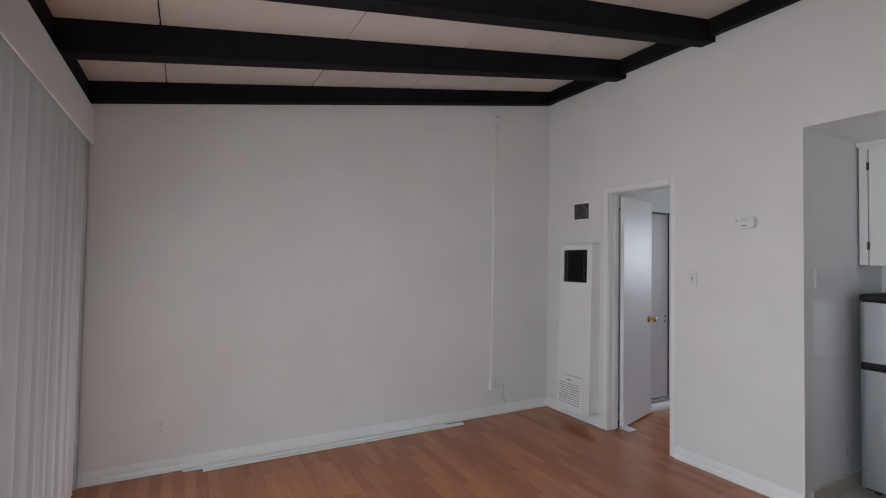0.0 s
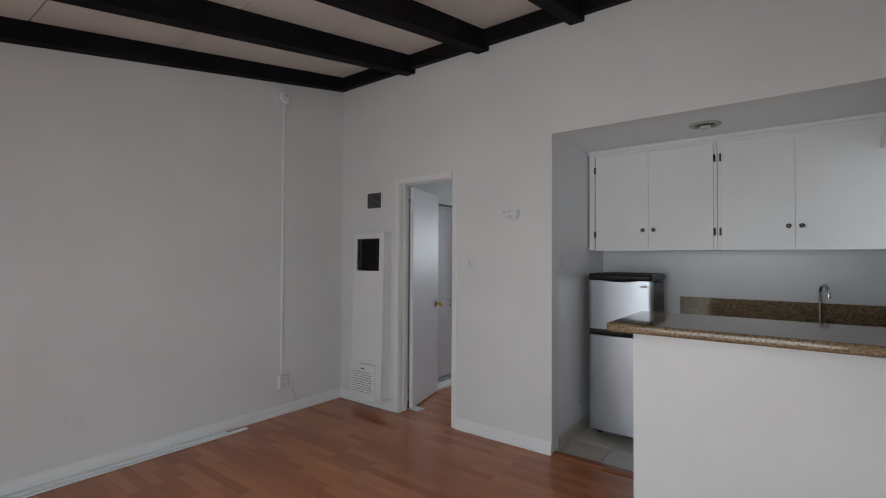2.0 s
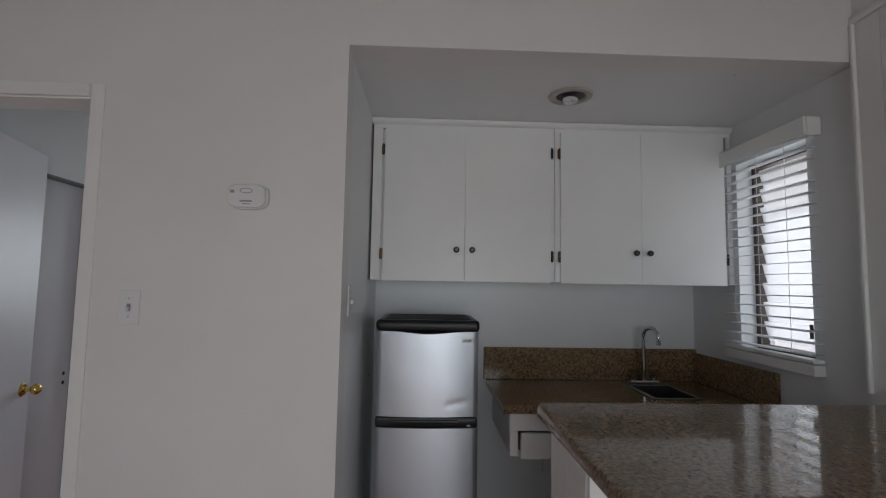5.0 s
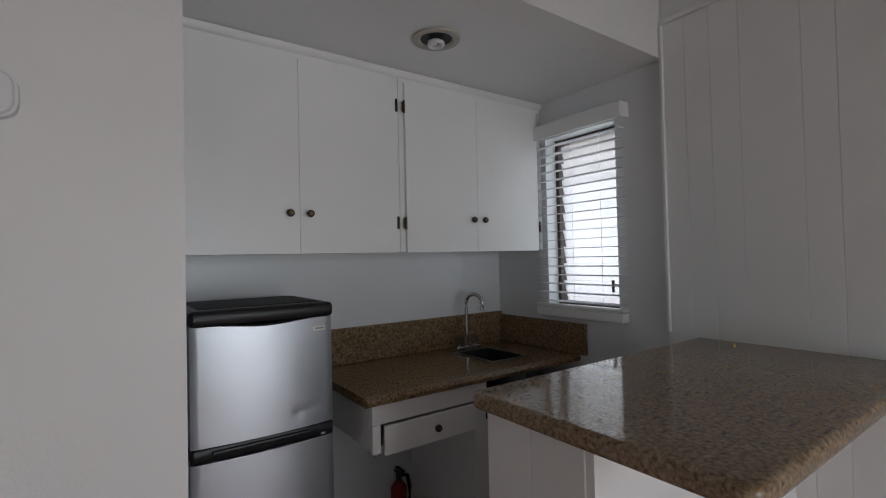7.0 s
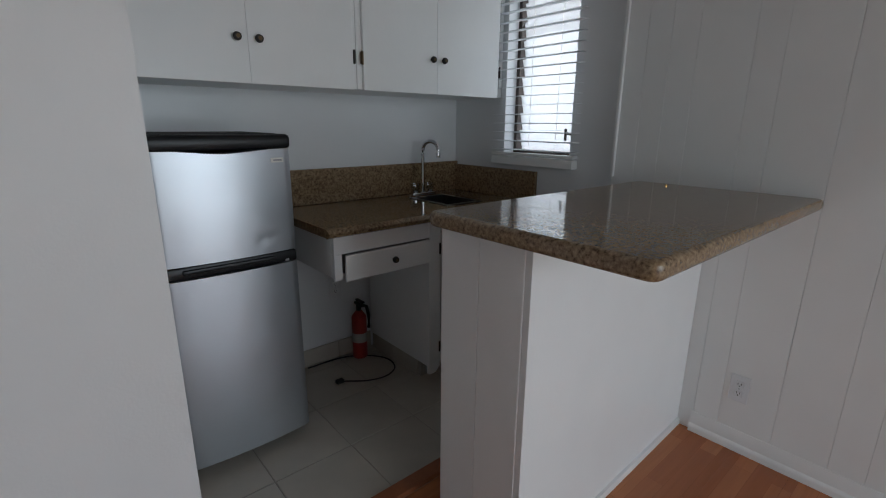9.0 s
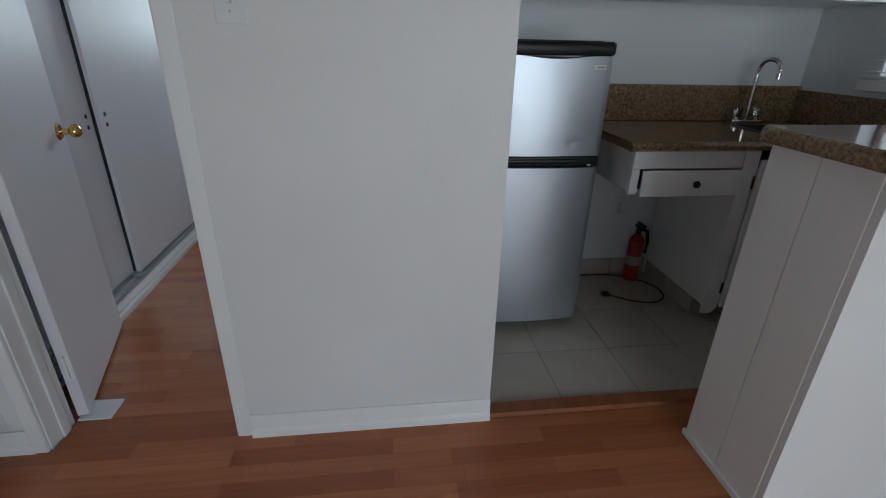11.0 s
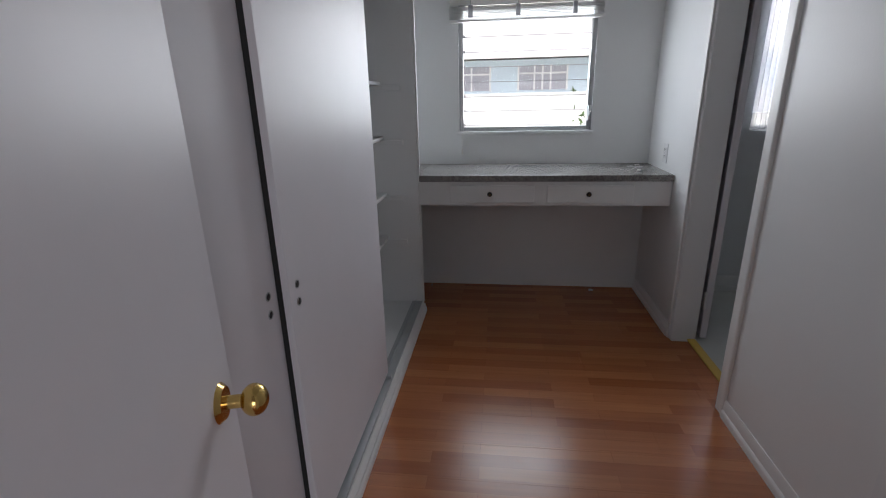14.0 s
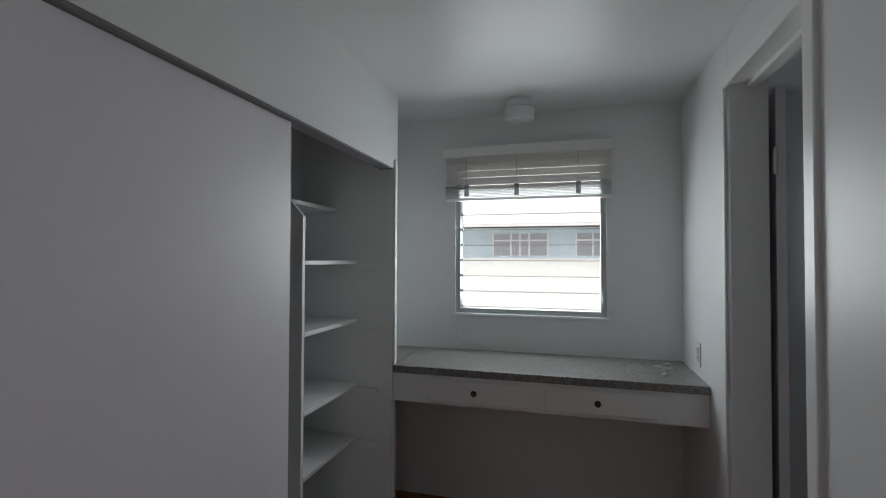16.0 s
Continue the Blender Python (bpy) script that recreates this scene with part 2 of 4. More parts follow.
def prism(outline, axis, lo, hi, bevel=0.0):
    """An outline of 2D points drawn out along an axis ('x', 'y' or 'z')."""
    bm = bmesh.new()
    put = {"x": lambda u, v, w: (w, u, v), "y": lambda u, v, w: (u, w, v), "z": lambda u, v, w: (u, v, w)}[axis]
    a = [bm.verts.new(put(u, v, lo)) for u, v in outline]
    b = [bm.verts.new(put(u, v, hi)) for u, v in outline]
    bm.faces.new(a)
    bm.faces.new(b)
    n = len(a)
    for i in range(n):
        bm.faces.new((a[i], a[(i + 1) % n], b[(i + 1) % n], b[i]))
    bmesh.ops.recalc_face_normals(bm, faces=bm.faces)
    if bevel:
        bmesh.ops.bevel(bm, geom=bm.edges[:], offset=bevel, segments=3, profile=0.5, affect="EDGES")
    return bm


def join(*bms):
    out = bms[0]
    for other in bms[1:]:
        me = bpy.data.meshes.new("t")
        other.to_mesh(me)
        out.from_mesh(me)
        bpy.data.meshes.remove(me)
        other.free()
    return out


def origin(ob):
    at = Vector((0, 0, 0))
    while ob is not None:
        at = at + ob.location
        ob = ob.parent
    return at


def mesh_object(name, bm, mat, at=(0, 0, 0), smooth=True):
    bmesh.ops.translate(bm, vec=-Vector(at), verts=bm.verts)
    me = bpy.data.meshes.new(name)
    if smooth:
        for f in bm.faces:
            f.smooth = True
        for e in bm.edges:
            a = [f.calc_area() for f in e.link_faces]
            turn = e.calc_face_angle(0) if len(a) == 2 else 9.0
            e.smooth = turn < 0.7 and (turn < 0.05 or max(a) < 8 * min(a))
    bm.to_mesh(me)
    bm.free()
    me.materials.append(mat)
    return new(name, me)


def part(name, bm, mat, parent, label=""):
    ob = mesh_object(name, bm, mat, origin(parent))
    ob.parent = parent
    return tagged(ob, label)


def thing(name, at, label, category, group="", kind=""):
    ob = new(name)
    ob.location = at
    return tagged(ob, label, category, group, kind)


def single(name, bm, mat, at, label, category, group="", kind=""):
    ob = mesh_object(name, bm, mat, at)
    ob.location = at
    return tagged(ob, label, category, group, kind)


def setting(name, bm, mat, label, category):
    return single(name, bm, mat, (0, 0, 0), label, category, kind="structure")


# ---- structure ----
H0, SLOPE = 3.035, 0.173            # beam soffit at the north wall, fall towards the patio
SOUTH = -3.86
KX0, KX1, KTOP, KBACK = 2.236, 4.095, 2.265, 1.1
BEDC = 2.35


def beam_z(y):
    return H0 + SLOPE * y


setting("wall_west", box((-0.15, SOUTH - 0.15, -0.1), (0, 0.12, 3.3)), WALL, "off-white painted plaster living room wall", "wall")
setting("wall_north", join(
    box((0, 0, -0.1), (0.765, 0.12, 3.3)), box((1.379, 0, -0.1), (KX0, 0.12, 3.3)),
    box((0.765, 0, 2.058), (1.379, 0.12, 3.3)), box((KX0, 0, KTOP), (4.12, 0.12, 3.3))), WALL, "off-white painted wall with doorway and kitchen opening", "wall")
setting("wall_east", box((4.0785, SOUTH - 0.15, -0.1), (4.28, 0.0, 3.3)), TRIM, "white wall behind grooved panelling", "wall")
setting("wall_south", join(box((0, SOUTH - 0.15, 2.15), (4.13, SOUTH, 3.0)), box((0, SOUTH - 0.15, -0.1), (0.06, SOUTH, 2.15)),
                           box((4.0, SOUTH - 0.15, -0.1), (4.13, SOUTH, 2.15))), WALL, "off-white wall above the sliding patio door", "wall")
# kitchen alcove
setting("wall_kitchen_north", box((KX0, KBACK, -0.1), (KX1, 1.2, 2.4)), KITCHEN, "glossy grey-white wall behind the counter", "wall")
setting("wall_kitchen_east", join(
    box((KX1, 0.0, -0.1), (KX1 + 0.17, 0.25, 2.4)), box((KX1, 0.69, -0.1), (KX1 + 0.17, 1.2, 2.4)),
    box((KX1, 0.25, -0.1), (KX1 + 0.17, 0.69, 1.14)), box((KX1, 0.25, 2.06), (KX1 + 0.17, 0.69, 2.4))), KITCHEN, "glossy grey-white wall around the kitchen window", "wall")
setting("wall_kitchen_west", box((KX0 - 0.136, 0.12, -0.1), (KX0, 1.2, 2.4)), KITCHEN, "glossy grey-white alcove side wall", "wall")
setting("ceiling_kitchen", box((KX0, 0.12, KTOP), (KX1, KBACK, 2.4)), KITCHEN, "low glossy white kitchen ceiling", "ceiling")
# bedroom passage
setting("wall_bedroom_west", join(box((0.0, 0.12, -0.1), (0.05, 3.43, 2.42)), box((0.05, 0.12, -0.1), (0.6, 0.22, 2.42))), BEDWALL, "white painted wall behind the closet", "wall")
setting("wall_bedroom_east", join(box((2.1, 1.2, -0.1), (2.236, 1.99, 2.42)), box((2.1, 1.99, 2.18), (2.236, 2.645, 2.42))), BEDWALL, "glossy white wall beside the bathroom doorway", "wall")
setting("wall_bedroom_north", join(
    box((-0.15, 3.43, -0.1), (0.815, 3.58, 2.42)), box((1.705, 3.43, -0.1), (2.5, 3.58, 2.42)),
    box((0.815, 3.43, -0.1), (1.705, 3.58, 1.139)), box((0.815, 3.43, 2.06), (1.705, 3.58, 2.42))), BEDWALL, "white painted wall around the bedroom window", "wall")
setting("wall_bedroom_corner", prism([(2.1, 3.43), (2.236, 3.43), (2.236, 2.645), (2.122, 2.645), (2.106, 2.65), (2.1, 2.662), (2.1, 2.68)], "z", -0.1, 2.42), BEDWALL,
        "white wall end with rounded plaster corner", "wall")
setting("wall_closet", join(
    box((0.52, 0.22, 1.955), (0.6, 2.92, 2.42)), box((0.05, 2.92, -0.1), (0.6, 2.985, 2.42)),
    box((0.05, 0.22, -0.1), (0.6, 2.92, 0.07)), box((0.25, 2.985, -0.1), (0.3, 3.43, 2.42))), BEDWALL, "white closet header, end wall and raised base", "wall")
setting("ceiling_bedroom", box((0.0, 0.12, BEDC), (2.1, 3.43, 2.45)), BEDWALL, "glossy white bedroom ceiling", "ceiling")
# bathroom beyond
setting("wall_bathroom", join(
    box((2.5, 3.43, -0.1), (2.71, 3.58, 2.42)), box((3.05, 3.43, -0.1), (4.1, 3.58, 2.42)),
    box((2.71, 3.43, -0.1), (3.05, 3.58, 1.12)), box((2.71, 3.43, 2.05), (3.05, 3.58, 2.42)),
    box((4.1, 1.2, -0.1), (4.25, 3.58, 2.42))), BEDWALL, "white bathroom walls", "wall")
setting("ceiling_bathroom", box((2.1, 1.2, 2.35), (4.1, 3.43, 2.45)), BEDWALL, "white bathroom ceiling", "ceiling")
setting("floor_bathroom", box((2.236, 1.2, -0.1), (4.1, 3.43, 0.0)), BATHFLOOR, "pale grey vinyl bathroom floor", "floor")

# sloped ceiling of tongue boards with dark open joints
bm = bmesh.new()
X = [-0.1, 4.25]
cuts = [-4.1, -3.36, -2.42, -1.62, -0.95, 0.05]
for y0, y1 in zip(cuts, cuts[1:]):
    g = 0.004
    vs = [(x, y, beam_z(y) + 0.118 + dz) for dz in (0, 0.03) for y in (y0 + g, y1 - g) for x in X]
    v = [bm.verts.new(p) for p in vs]
    for f in ((0, 1, 3, 2), (4, 6, 7, 5), (0, 4, 5, 1), (2, 3, 7, 6), (0, 2, 6, 4), (1, 5, 7, 3)):
        bm.faces.new([v[i] for i in f])
bmesh.ops.recalc_face_normals(bm, faces=bm.faces)
setting("ceiling", bm, CEIL, "sloping beige ceiling boards between black beams", "ceiling")
# deck runs on beyond the south wall: unseen overhang, added to block the sun
bm = prism([(-5.7, beam_z(-5.7) + 0.149), (0.13, beam_z(0.13) + 0.149), (0.13, beam_z(0.13) + 0.3), (-5.7, beam_z(-5.7) + 0.3)], "x", -0.15, 4.28)
setting("roof_deck", bm, CEILJOINT, "dark roof deck above ceiling boards, with unseen overhang added against sun", "roof")


def ceiling_beam(x0, x1):
    y0, y1 = SOUTH, 0.0
    s = 0.0 if x0 < 0.5 else 0.035
    bm = prism([(y0, beam_z(y0) - s), (y1, beam_z(y1) - s), (y1, beam_z(y1) + 0.15), (y0, beam_z(y0) + 0.15)], "x", x0, x1, 0.004)
    return single("ceiling_beam", bm, BEAM, ((x0 + x1) / 2, -1.9, beam_z(-1.9)), "black painted sloping timber ceiling beam", "beam", "ceiling beams")


for x0, x1 in ((0.001, 0.095), (0.85, 0.955), (1.605, 1.712), (2.37, 2.475), (3.13, 3.235), (4.02, 4.125)):
    ceiling_beam(x0, x1)
for x0, x1 in ((0.096, 0.849), (0.956, 1.604), (1.713, 2.369), (2.476, 3.129), (3.236, 4.019)):
    for y0, y1 in ((-0.085, -0.001), (SOUTH + 0.001, SOUTH + 0.09)):
        bm = prism([(y0, beam_z(y0) + 0.004), (y1, beam_z(y1) + 0.004), (y1, beam_z(y1) + 0.15), (y0, beam_z(y0) + 0.15)], "x", x0, x1, 0.003)
        single("beam_blocking", bm, BEAM, ((x0 + x1) / 2, (y0 + y1) / 2, beam_z(y0)), "black timber blocking between ceiling beams", "beam", "beam blocking")


def baseboard(name, a, b, n, h=0.085, d=0.009):
    """A moulded skirting from a to b on the floor; n points into the room."""
    ax, ay = a
    bx, by = b
    if abs(bx - ax) > abs(by - ay):
        s = n[1]
        prof = [(ay, 0), (ay + s * (d + 0.008), 0), (ay + s * (d + 0.008), 0.02), (ay + s * (d + 0.006), 0.031), (ay + s * d, 0.036), (ay + s * d, h - 0.02), (ay + s * 0.006, h - 0.008), (ay + s * 0.004, h), (ay, h)]
        bm = prism(prof, "x", min(ax, bx), max(ax, bx))
    else:
        s = n[0]
        prof = [(ax, 0), (ax + s * (d + 0.008), 0), (ax + s * (d + 0.008), 0.02), (ax + s * (d + 0.006), 0.031), (ax + s * d, 0.036), (ax + s * d, h - 0.02), (ax + s * 0.006, h - 0.008), (ax + s * 0.004, h), (ax, h)]
        bm = prism(prof, "y", min(ay, by), max(ay, by))
    return setting(name, bm, TRIM, "white painted wooden baseboard", "baseboard")


baseboard("baseboard_west", (0.001, SOUTH), (0.001, -0.021), (1, 0))
baseboard("baseboard_north_1", (0.0, -0.001), (0.738, -0.001), (0, -1))
baseboard("baseboard_north_2", (1.414, -0.001), (KX0 + 0.001, -0.001), (0, -1), 0.088)
baseboard("baseboard_east", (4.0735, SOUTH), (4.0735, -0.5), (-1, 0), 0.09)
baseboard("baseboard_bedroom_1", (2.099, 0.13), (2.099, 1.954), (-1, 0))
baseboard("baseboard_bedroom_2", (2.099, 2.691), (2.099, 3.41), (-1, 0))
baseboard("baseboard_bathroom", (2.5, 3.429), (4.09, 3.429), (0, -1), 0.11)
baseboard("baseboard_closet", (0.601, 0.23), (0.601, 2.93), (1, 0), 0.07, 0.018)
setting("trim_corner", box((4.058, -0.016, 1.075), (4.074, -0.0005, 2.404), 0.004), TRIM, "white vertical corner trim strip", "trim")
setting("threshold_kitchen", prism([(-0.005, 0.002), (0.07, 0.002), (0.062, 0.012), (0.005, 0.012)], "x", KX0, 4.1), THRESH, "reddish wooden threshold strip", "trim")
setting("threshold_bathroom", box((2.19, 2.02, 0.002), (2.235, 2.643, 0.012), 0.003), YELLOW, "yellow worn threshold strip", "trim")


def casing(name, axis, plane, out, a0, a1, top, wid, reveal, mat=TRIM, far_proud=0.005):
    """Door casing: two uprights and a head on one face of a wall, with a lining through the wall and stops."""
    dth = 0.016 * out
    p0, p1 = sorted((plane, plane + dth))
    q0, q1 = sorted((plane + dth * 0.15, plane - out * reveal))
    t = 0.02

    def bx(u0, u1, v0, v1, z0, z1, b):
        return box((u0, v0, z0), (u1, v1, z1), b) if axis == "x" else box((v0, u0, z0), (v1, u1, z1), b)
    ob = thing(name, (a0, plane, 0) if axis == "x" else (plane, a0, 0), "white painted wooden door frame with casing", "door frame", kind="structure")
    part("casing_upright", bx(a0 - wid, a0, p0, p1, 0, top + wid, 0.004), mat, ob)
    f0, f1 = sorted((plane, plane + out * far_proud))
    part("casing_upright", bx(a1, a1 + wid, f0, f1, 0, top + wid, 0.0022), mat, ob)
    part("casing_head", bx(a0 + 0.001, a1 - 0.001, p0, p1, top, top + wid, 0.004), mat, ob)
    m0, m1 = q0 + 0.001, q1 - 0.001
    part("jamb", bx(a0 - 0.012, a0 + 0.004, m0, m1, 0, top - 0.001, 0.002), mat, ob)
    part("jamb", bx(a1 - 0.004, a1 + 0.012, m0, m1, 0, top - 0.001, 0.002), mat, ob)
    part("head_jamb", bx(a0 + 0.005, a1 - 0.005, m0, m1, top - 0.006, top + 0.011, 0.002), mat, ob)
    return ob


f1 = casing("door_frame_1", "x", 0.0, -1, 0.778, 1.366, 2.045, 0.046, 0.12)
part("stop", box((0.7825, 0.05, 0), (0.791, 0.085, 2.035), 0.003), TRIM, f1)
part("stop", box((1.349, 0.05, 0), (1.361, 0.085, 2.035), 0.003), TRIM, f1)
f2 = thing("door_frame_2", (2.1, 2.3, 0), "white painted bathroom doorway trim", "door frame", kind="structure")
part("near_jamb", box((2.086, 1.955, 0), (2.235, 2.018, 2.18), 0.007), TRIM, f2)
part("head_casing", box((2.088, 2.019, 2.15), (2.1, 2.69, 2.21), 0.004), TRIM, f2)
part("head_jamb", box((2.101, 2.019, 2.155), (2.235, 2.644, 2.179), 0.003), TRIM, f2)
part("head_stop", box((2.16, 2.019, 2.135), (2.2, 2.644, 2.1545), 0.003), TRIM, f2)
part("far_casing", box((2.088, 2.664, 0), (2.0995, 2.69, 2.149), 0.004), TRIM, f2)

# ---- doors ----


def hinge(at, parent, mat, h=0.09):
    x, y, z = at
    hg = part("hinge", join(box((x - 0.016, y - 0.003, z - h / 2), (x + 0.016, y + 0.003, z + h / 2), 0.001), rod((x, y - 0.006, z - h / 2 - 0.006), (x, y - 0.006, z + h / 2 + 0.006), 0.007)), mat, parent, "painted butt hinge")
    return hg


door = thing("door_1", (0, 0, 0), "glossy lavender-white flush bedroom door standing open", "door", kind="structure")
leaf = part("leaf", box((-0.012, -0.035, 0.012), (0.605, 0.0, 2.025), 0.003), DOORPAINT, door)
for side, s in ((-0.035, -1), (0.0, 1)):
    k = part("knob", join(rod((0.54, side, 0.91), (0.54, side + s * 0.04, 0.91), 0.011), ball((0.54, side + s * 0.052, 0.91), 0.026, (1, 0.85, 1))), BRASS, leaf, "polished brass knob")
    part("rose", rod((0.54, side, 0.91), (0.54, side + s * 0.008, 0.91), 0.033, 0.026, 24), BRASS, leaf, "polished brass rose")
for z in (0.22, 1.82):
    hinge((-0.008, -0.02, z), door, TRIM)
door.location, door.rotation_euler = (0.782, 0.145, 0), (0, 0, radians(106))

bdoor = thing("door_2", (0, 0, 0), "white painted bathroom door standing open inward", "door", kind="structure")
part("leaf", box((0.0, -0.035, 0.012), (0.62, 0.0, 2.14), 0.003), DOORPAINT, bdoor)
for z in (0.25, 1.85):
    hinge((-0.012, 0.008, z), bdoor, TRIM)
bdoor.location, bdoor.rotation_euler = (2.264, 2.66, 0), (0, 0, radians(80))

# loose tile wedge under the bedroom door
single("floor_shim", box((0.79, 0.12, 0.002), (0.9, 0.22, 0.008), 0.001), WHITEPLASTIC, (0.85, 0.14, 0.002), "pale grey tile offcut lying under the door", "offcut")

# ---- living room things ----


def screw(at, n, parent):
    a = Vector(at)
    part("screw", rod(a, a + Vector(n) * 0.0015, 0.003, seg=10), ALU, parent)


def wall_plate(name, c, n, kind, label, w=0.07, h=0.115, group=""):
    """A cover plate at c with its face towards n ('x' or '-y' ...): outlet, switch or blank."""
    ob = thing(name, c, label, name.replace("_", " "), group)
    N = Vector(n)
    U = Vector((0, 0, 1)).cross(N)
    def slab(u, z, hu, hz, d0, d1, b):
        ctr = Vector(c) + U * u + Vector((0, 0, z))
        p, q = ctr - U * hu - Vector((0, 0, hz)) + N * d0, ctr + U * hu + Vector((0, 0, hz)) + N * d1
        return box([min(i, j) for i, j in zip(p, q)], [max(i, j) for i, j in zip(p, q)], b)
    part("cover_plate", slab(0, 0, w / 2, h / 2, 0.001, 0.006, 0.002), WHITEPLASTIC, ob)
    if kind == "outlet":
        for z in (0.02, -0.02):
            r = part("receptacle", slab(0, z, 0.016, 0.014, 0.006, 0.009, 0.003), WHITEPLASTIC, ob)
            for u in (-0.006, 0.006):
                part("slot", slab(u, z + 0.003, 0.0012, 0.004, 0.009, 0.0095, 0), BLACK, r)
            part("slot", slab(0, z - 0.007, 0.0022, 0.0022, 0.009, 0.0095, 0), BLACK, r)
        screw(Vector(c) + N * 0.006, n, ob)
    elif kind == "switch":
        part("toggle_slot", slab(0, 0, 0.006, 0.013, 0.006, 0.0075, 0), LABELGREY, ob)
        part("toggle", slab(0, -0.004, 0.0042, 0.008, 0.006, 0.018, 0.0015), WHITEPLASTIC, ob)
        for z in (0.03, -0.03):
            screw(Vector(c) + N * 0.006 + Vector((0, 0, z)), n, ob)
    else:
        for z in (0.04, -0.04):
            screw(Vector(c) + N * 0.006 + Vector((0, 0, z)), n, ob)
    return ob


wall_plate("wall_outlet", (0.0, -3.332, 0.3), (1, 0, 0), "outlet", "white duplex outlet on the living room wall")
wall_plate("blank_plate", (0.0, -2.195, 0.315), (1, 0, 0), "blank", "white blank cover plate on the wall", 0.06)
wall_plate("blank_plate", (0.0, -2.12, 0.32), (1, 0, 0), "blank", "white blank cover plate on the wall", 0.06)
wall_plate("cable_plate", (0.0, -0.565, 0.3), (1, 0, 0), "blank", "white cable plate with dangling cord")
wall_plate("wall_outlet", (4.074, -0.66, 0.275), (-1, 0, 0), "outlet", "white duplex outlet on grooved panelling")
wall_plate("light_switch", (1.54, 0.0, 1.333), (0, -1, 0), "switch", "white toggle light switch beside the door")
wall_plate("light_switch", (KX0, 0.16, 1.36), (1, 0, 0), "switch", "white toggle light switch in kitchen alcove")
wall_plate("wall_outlet", (2.1, 3.1, 1.02), (-1, 0, 0), "outlet", "white duplex outlet above the desk")

box_ob = thing("surface_outlet", (0, -0.672, 0.29), "white surface-mounted outlet box below conduit", "outlet")
part("housing", box((0.001, -0.71, 0.232), (0.04, -0.634, 0.348), 0.005), WHITEPLASTIC, box_ob)
for z in (0.312, 0.268):
    part("receptacle", box((0.04, -0.688, z - 0.014), (0.043, -0.656, z + 0.014), 0.001), LABELWHITE, box_ob)
    for dy in (-0.006, 0.006):
        part("slot", box((0.043, -0.673 + dy, z - 0.003), (0.0437, -0.670 + dy, z + 0.005)), BLACK, box_ob)
con = thing("cable_conduit", (0, -0.68, 0.35), "white painted surface raceway up the wall", "conduit")
part("raceway", box((0.001, -0.692, 0.349), (0.02, -0.668, 1.45), 0.003), TRIM, con)
part("raceway", box((0.001, -0.693, 1.453), (0.02, -0.669, 2.72), 0.003), TRIM, con)
part("clip", box((0.001, -0.697, 1.44), (0.024, -0.663, 1.46), 0.003), TRIM, con)
sm = thing("smoke_alarm", (0, -0.69, 2.79), "round white smoke alarm high on the wall", "smoke alarm")
part("base", rod((0.001, -0.69, 2.79), (0.02, -0.69, 2.79), 0.068, seg=32), WHITEPLASTIC, sm)
part("cover", rod((0.02, -0.69, 2.79), (0.05, -0.69, 2.79), 0.06, 0.046, 32, 0.008), WHITEPLASTIC, sm)
part("test_button", rod((0.05, -0.68, 2.8), (0.053, -0.68, 2.8), 0.009), LABELGREY, sm)
pts = [(0.012, -0.565 + 0.012 * math.sin(i * 0.9) + i * 0.0035, 0.29 - i * 0.021) for i in range(11)]
single("loose_cord", tube(pts, 0.0018, 6), LABELGREY, (0.012, -0.56, 0.1), "thin grey cord dangling to the baseboard", "cord")

# loose trim boards on the floor along the west wall
for y0, y1, x0, x1, z0 in ((-3.2, -1.22, 0.022, 0.066, 0.002), (-3.08, -1.04, 0.07, 0.118, 0.002), (-3.05, -1.2, 0.032, 0.082, 0.0125)):
    bm = box((x0, y0, z0), (x1, y1, z0 + 0.01), 0.002)
    single("trim_board", bm, TRIM, ((x0 + x1) / 2, (y0 + y1) / 2, z0), "loose white trim board lying along the wall", "board", "loose trim boards")

# wall vent above the heater
vent = thing("wall_vent", (0.46, 0, 1.915), "grey louvred wall vent painted white at the rim", "vent")
part("frame", join(box((0.355, -0.008, 1.985), (0.56, -0.001, 2.0), 0.002), box((0.355, -0.008, 1.828), (0.56, -0.001, 1.843), 0.002),
                   box((0.355, -0.008, 1.843), (0.367, -0.001, 1.985), 0.002), box((0.548, -0.008, 1.843), (0.56, -0.001, 1.985), 0.002)), TRIM, vent)
part("backing", box((0.367, -0.002, 1.843), (0.548, -0.001, 1.985)), DARKGRILLE, vent)
for i in range(13):
    z = 1.848 + i * 0.0108
    part("slat", prism([(-0.002, z + 0.006), (-0.008, z), (-0.007, z - 0.001), (-0.001, z + 0.005)], "x", 0.368, 0.547), VENTGREY, vent)

# gas wall heater, deeper towards its foot
ht = thing("wall_heater", (0.5, 0, 0.05), "white enamelled wall furnace with black upper grille", "heater")
HX0, HX1 = 0.29, 0.68
T0, T1, G0, G1 = 0.115, 1.6, 1.258, 1.553


def heater_y(z):
    return -0.125 + 0.03 * (z - 0.1) / 1.5


def heater_slab(x0, x1, z0, z1, d):
    return prism([(heater_y(z0), z0), (heater_y(z1), z1), (-d, z1), (-d, z0)], "x", x0, x1)


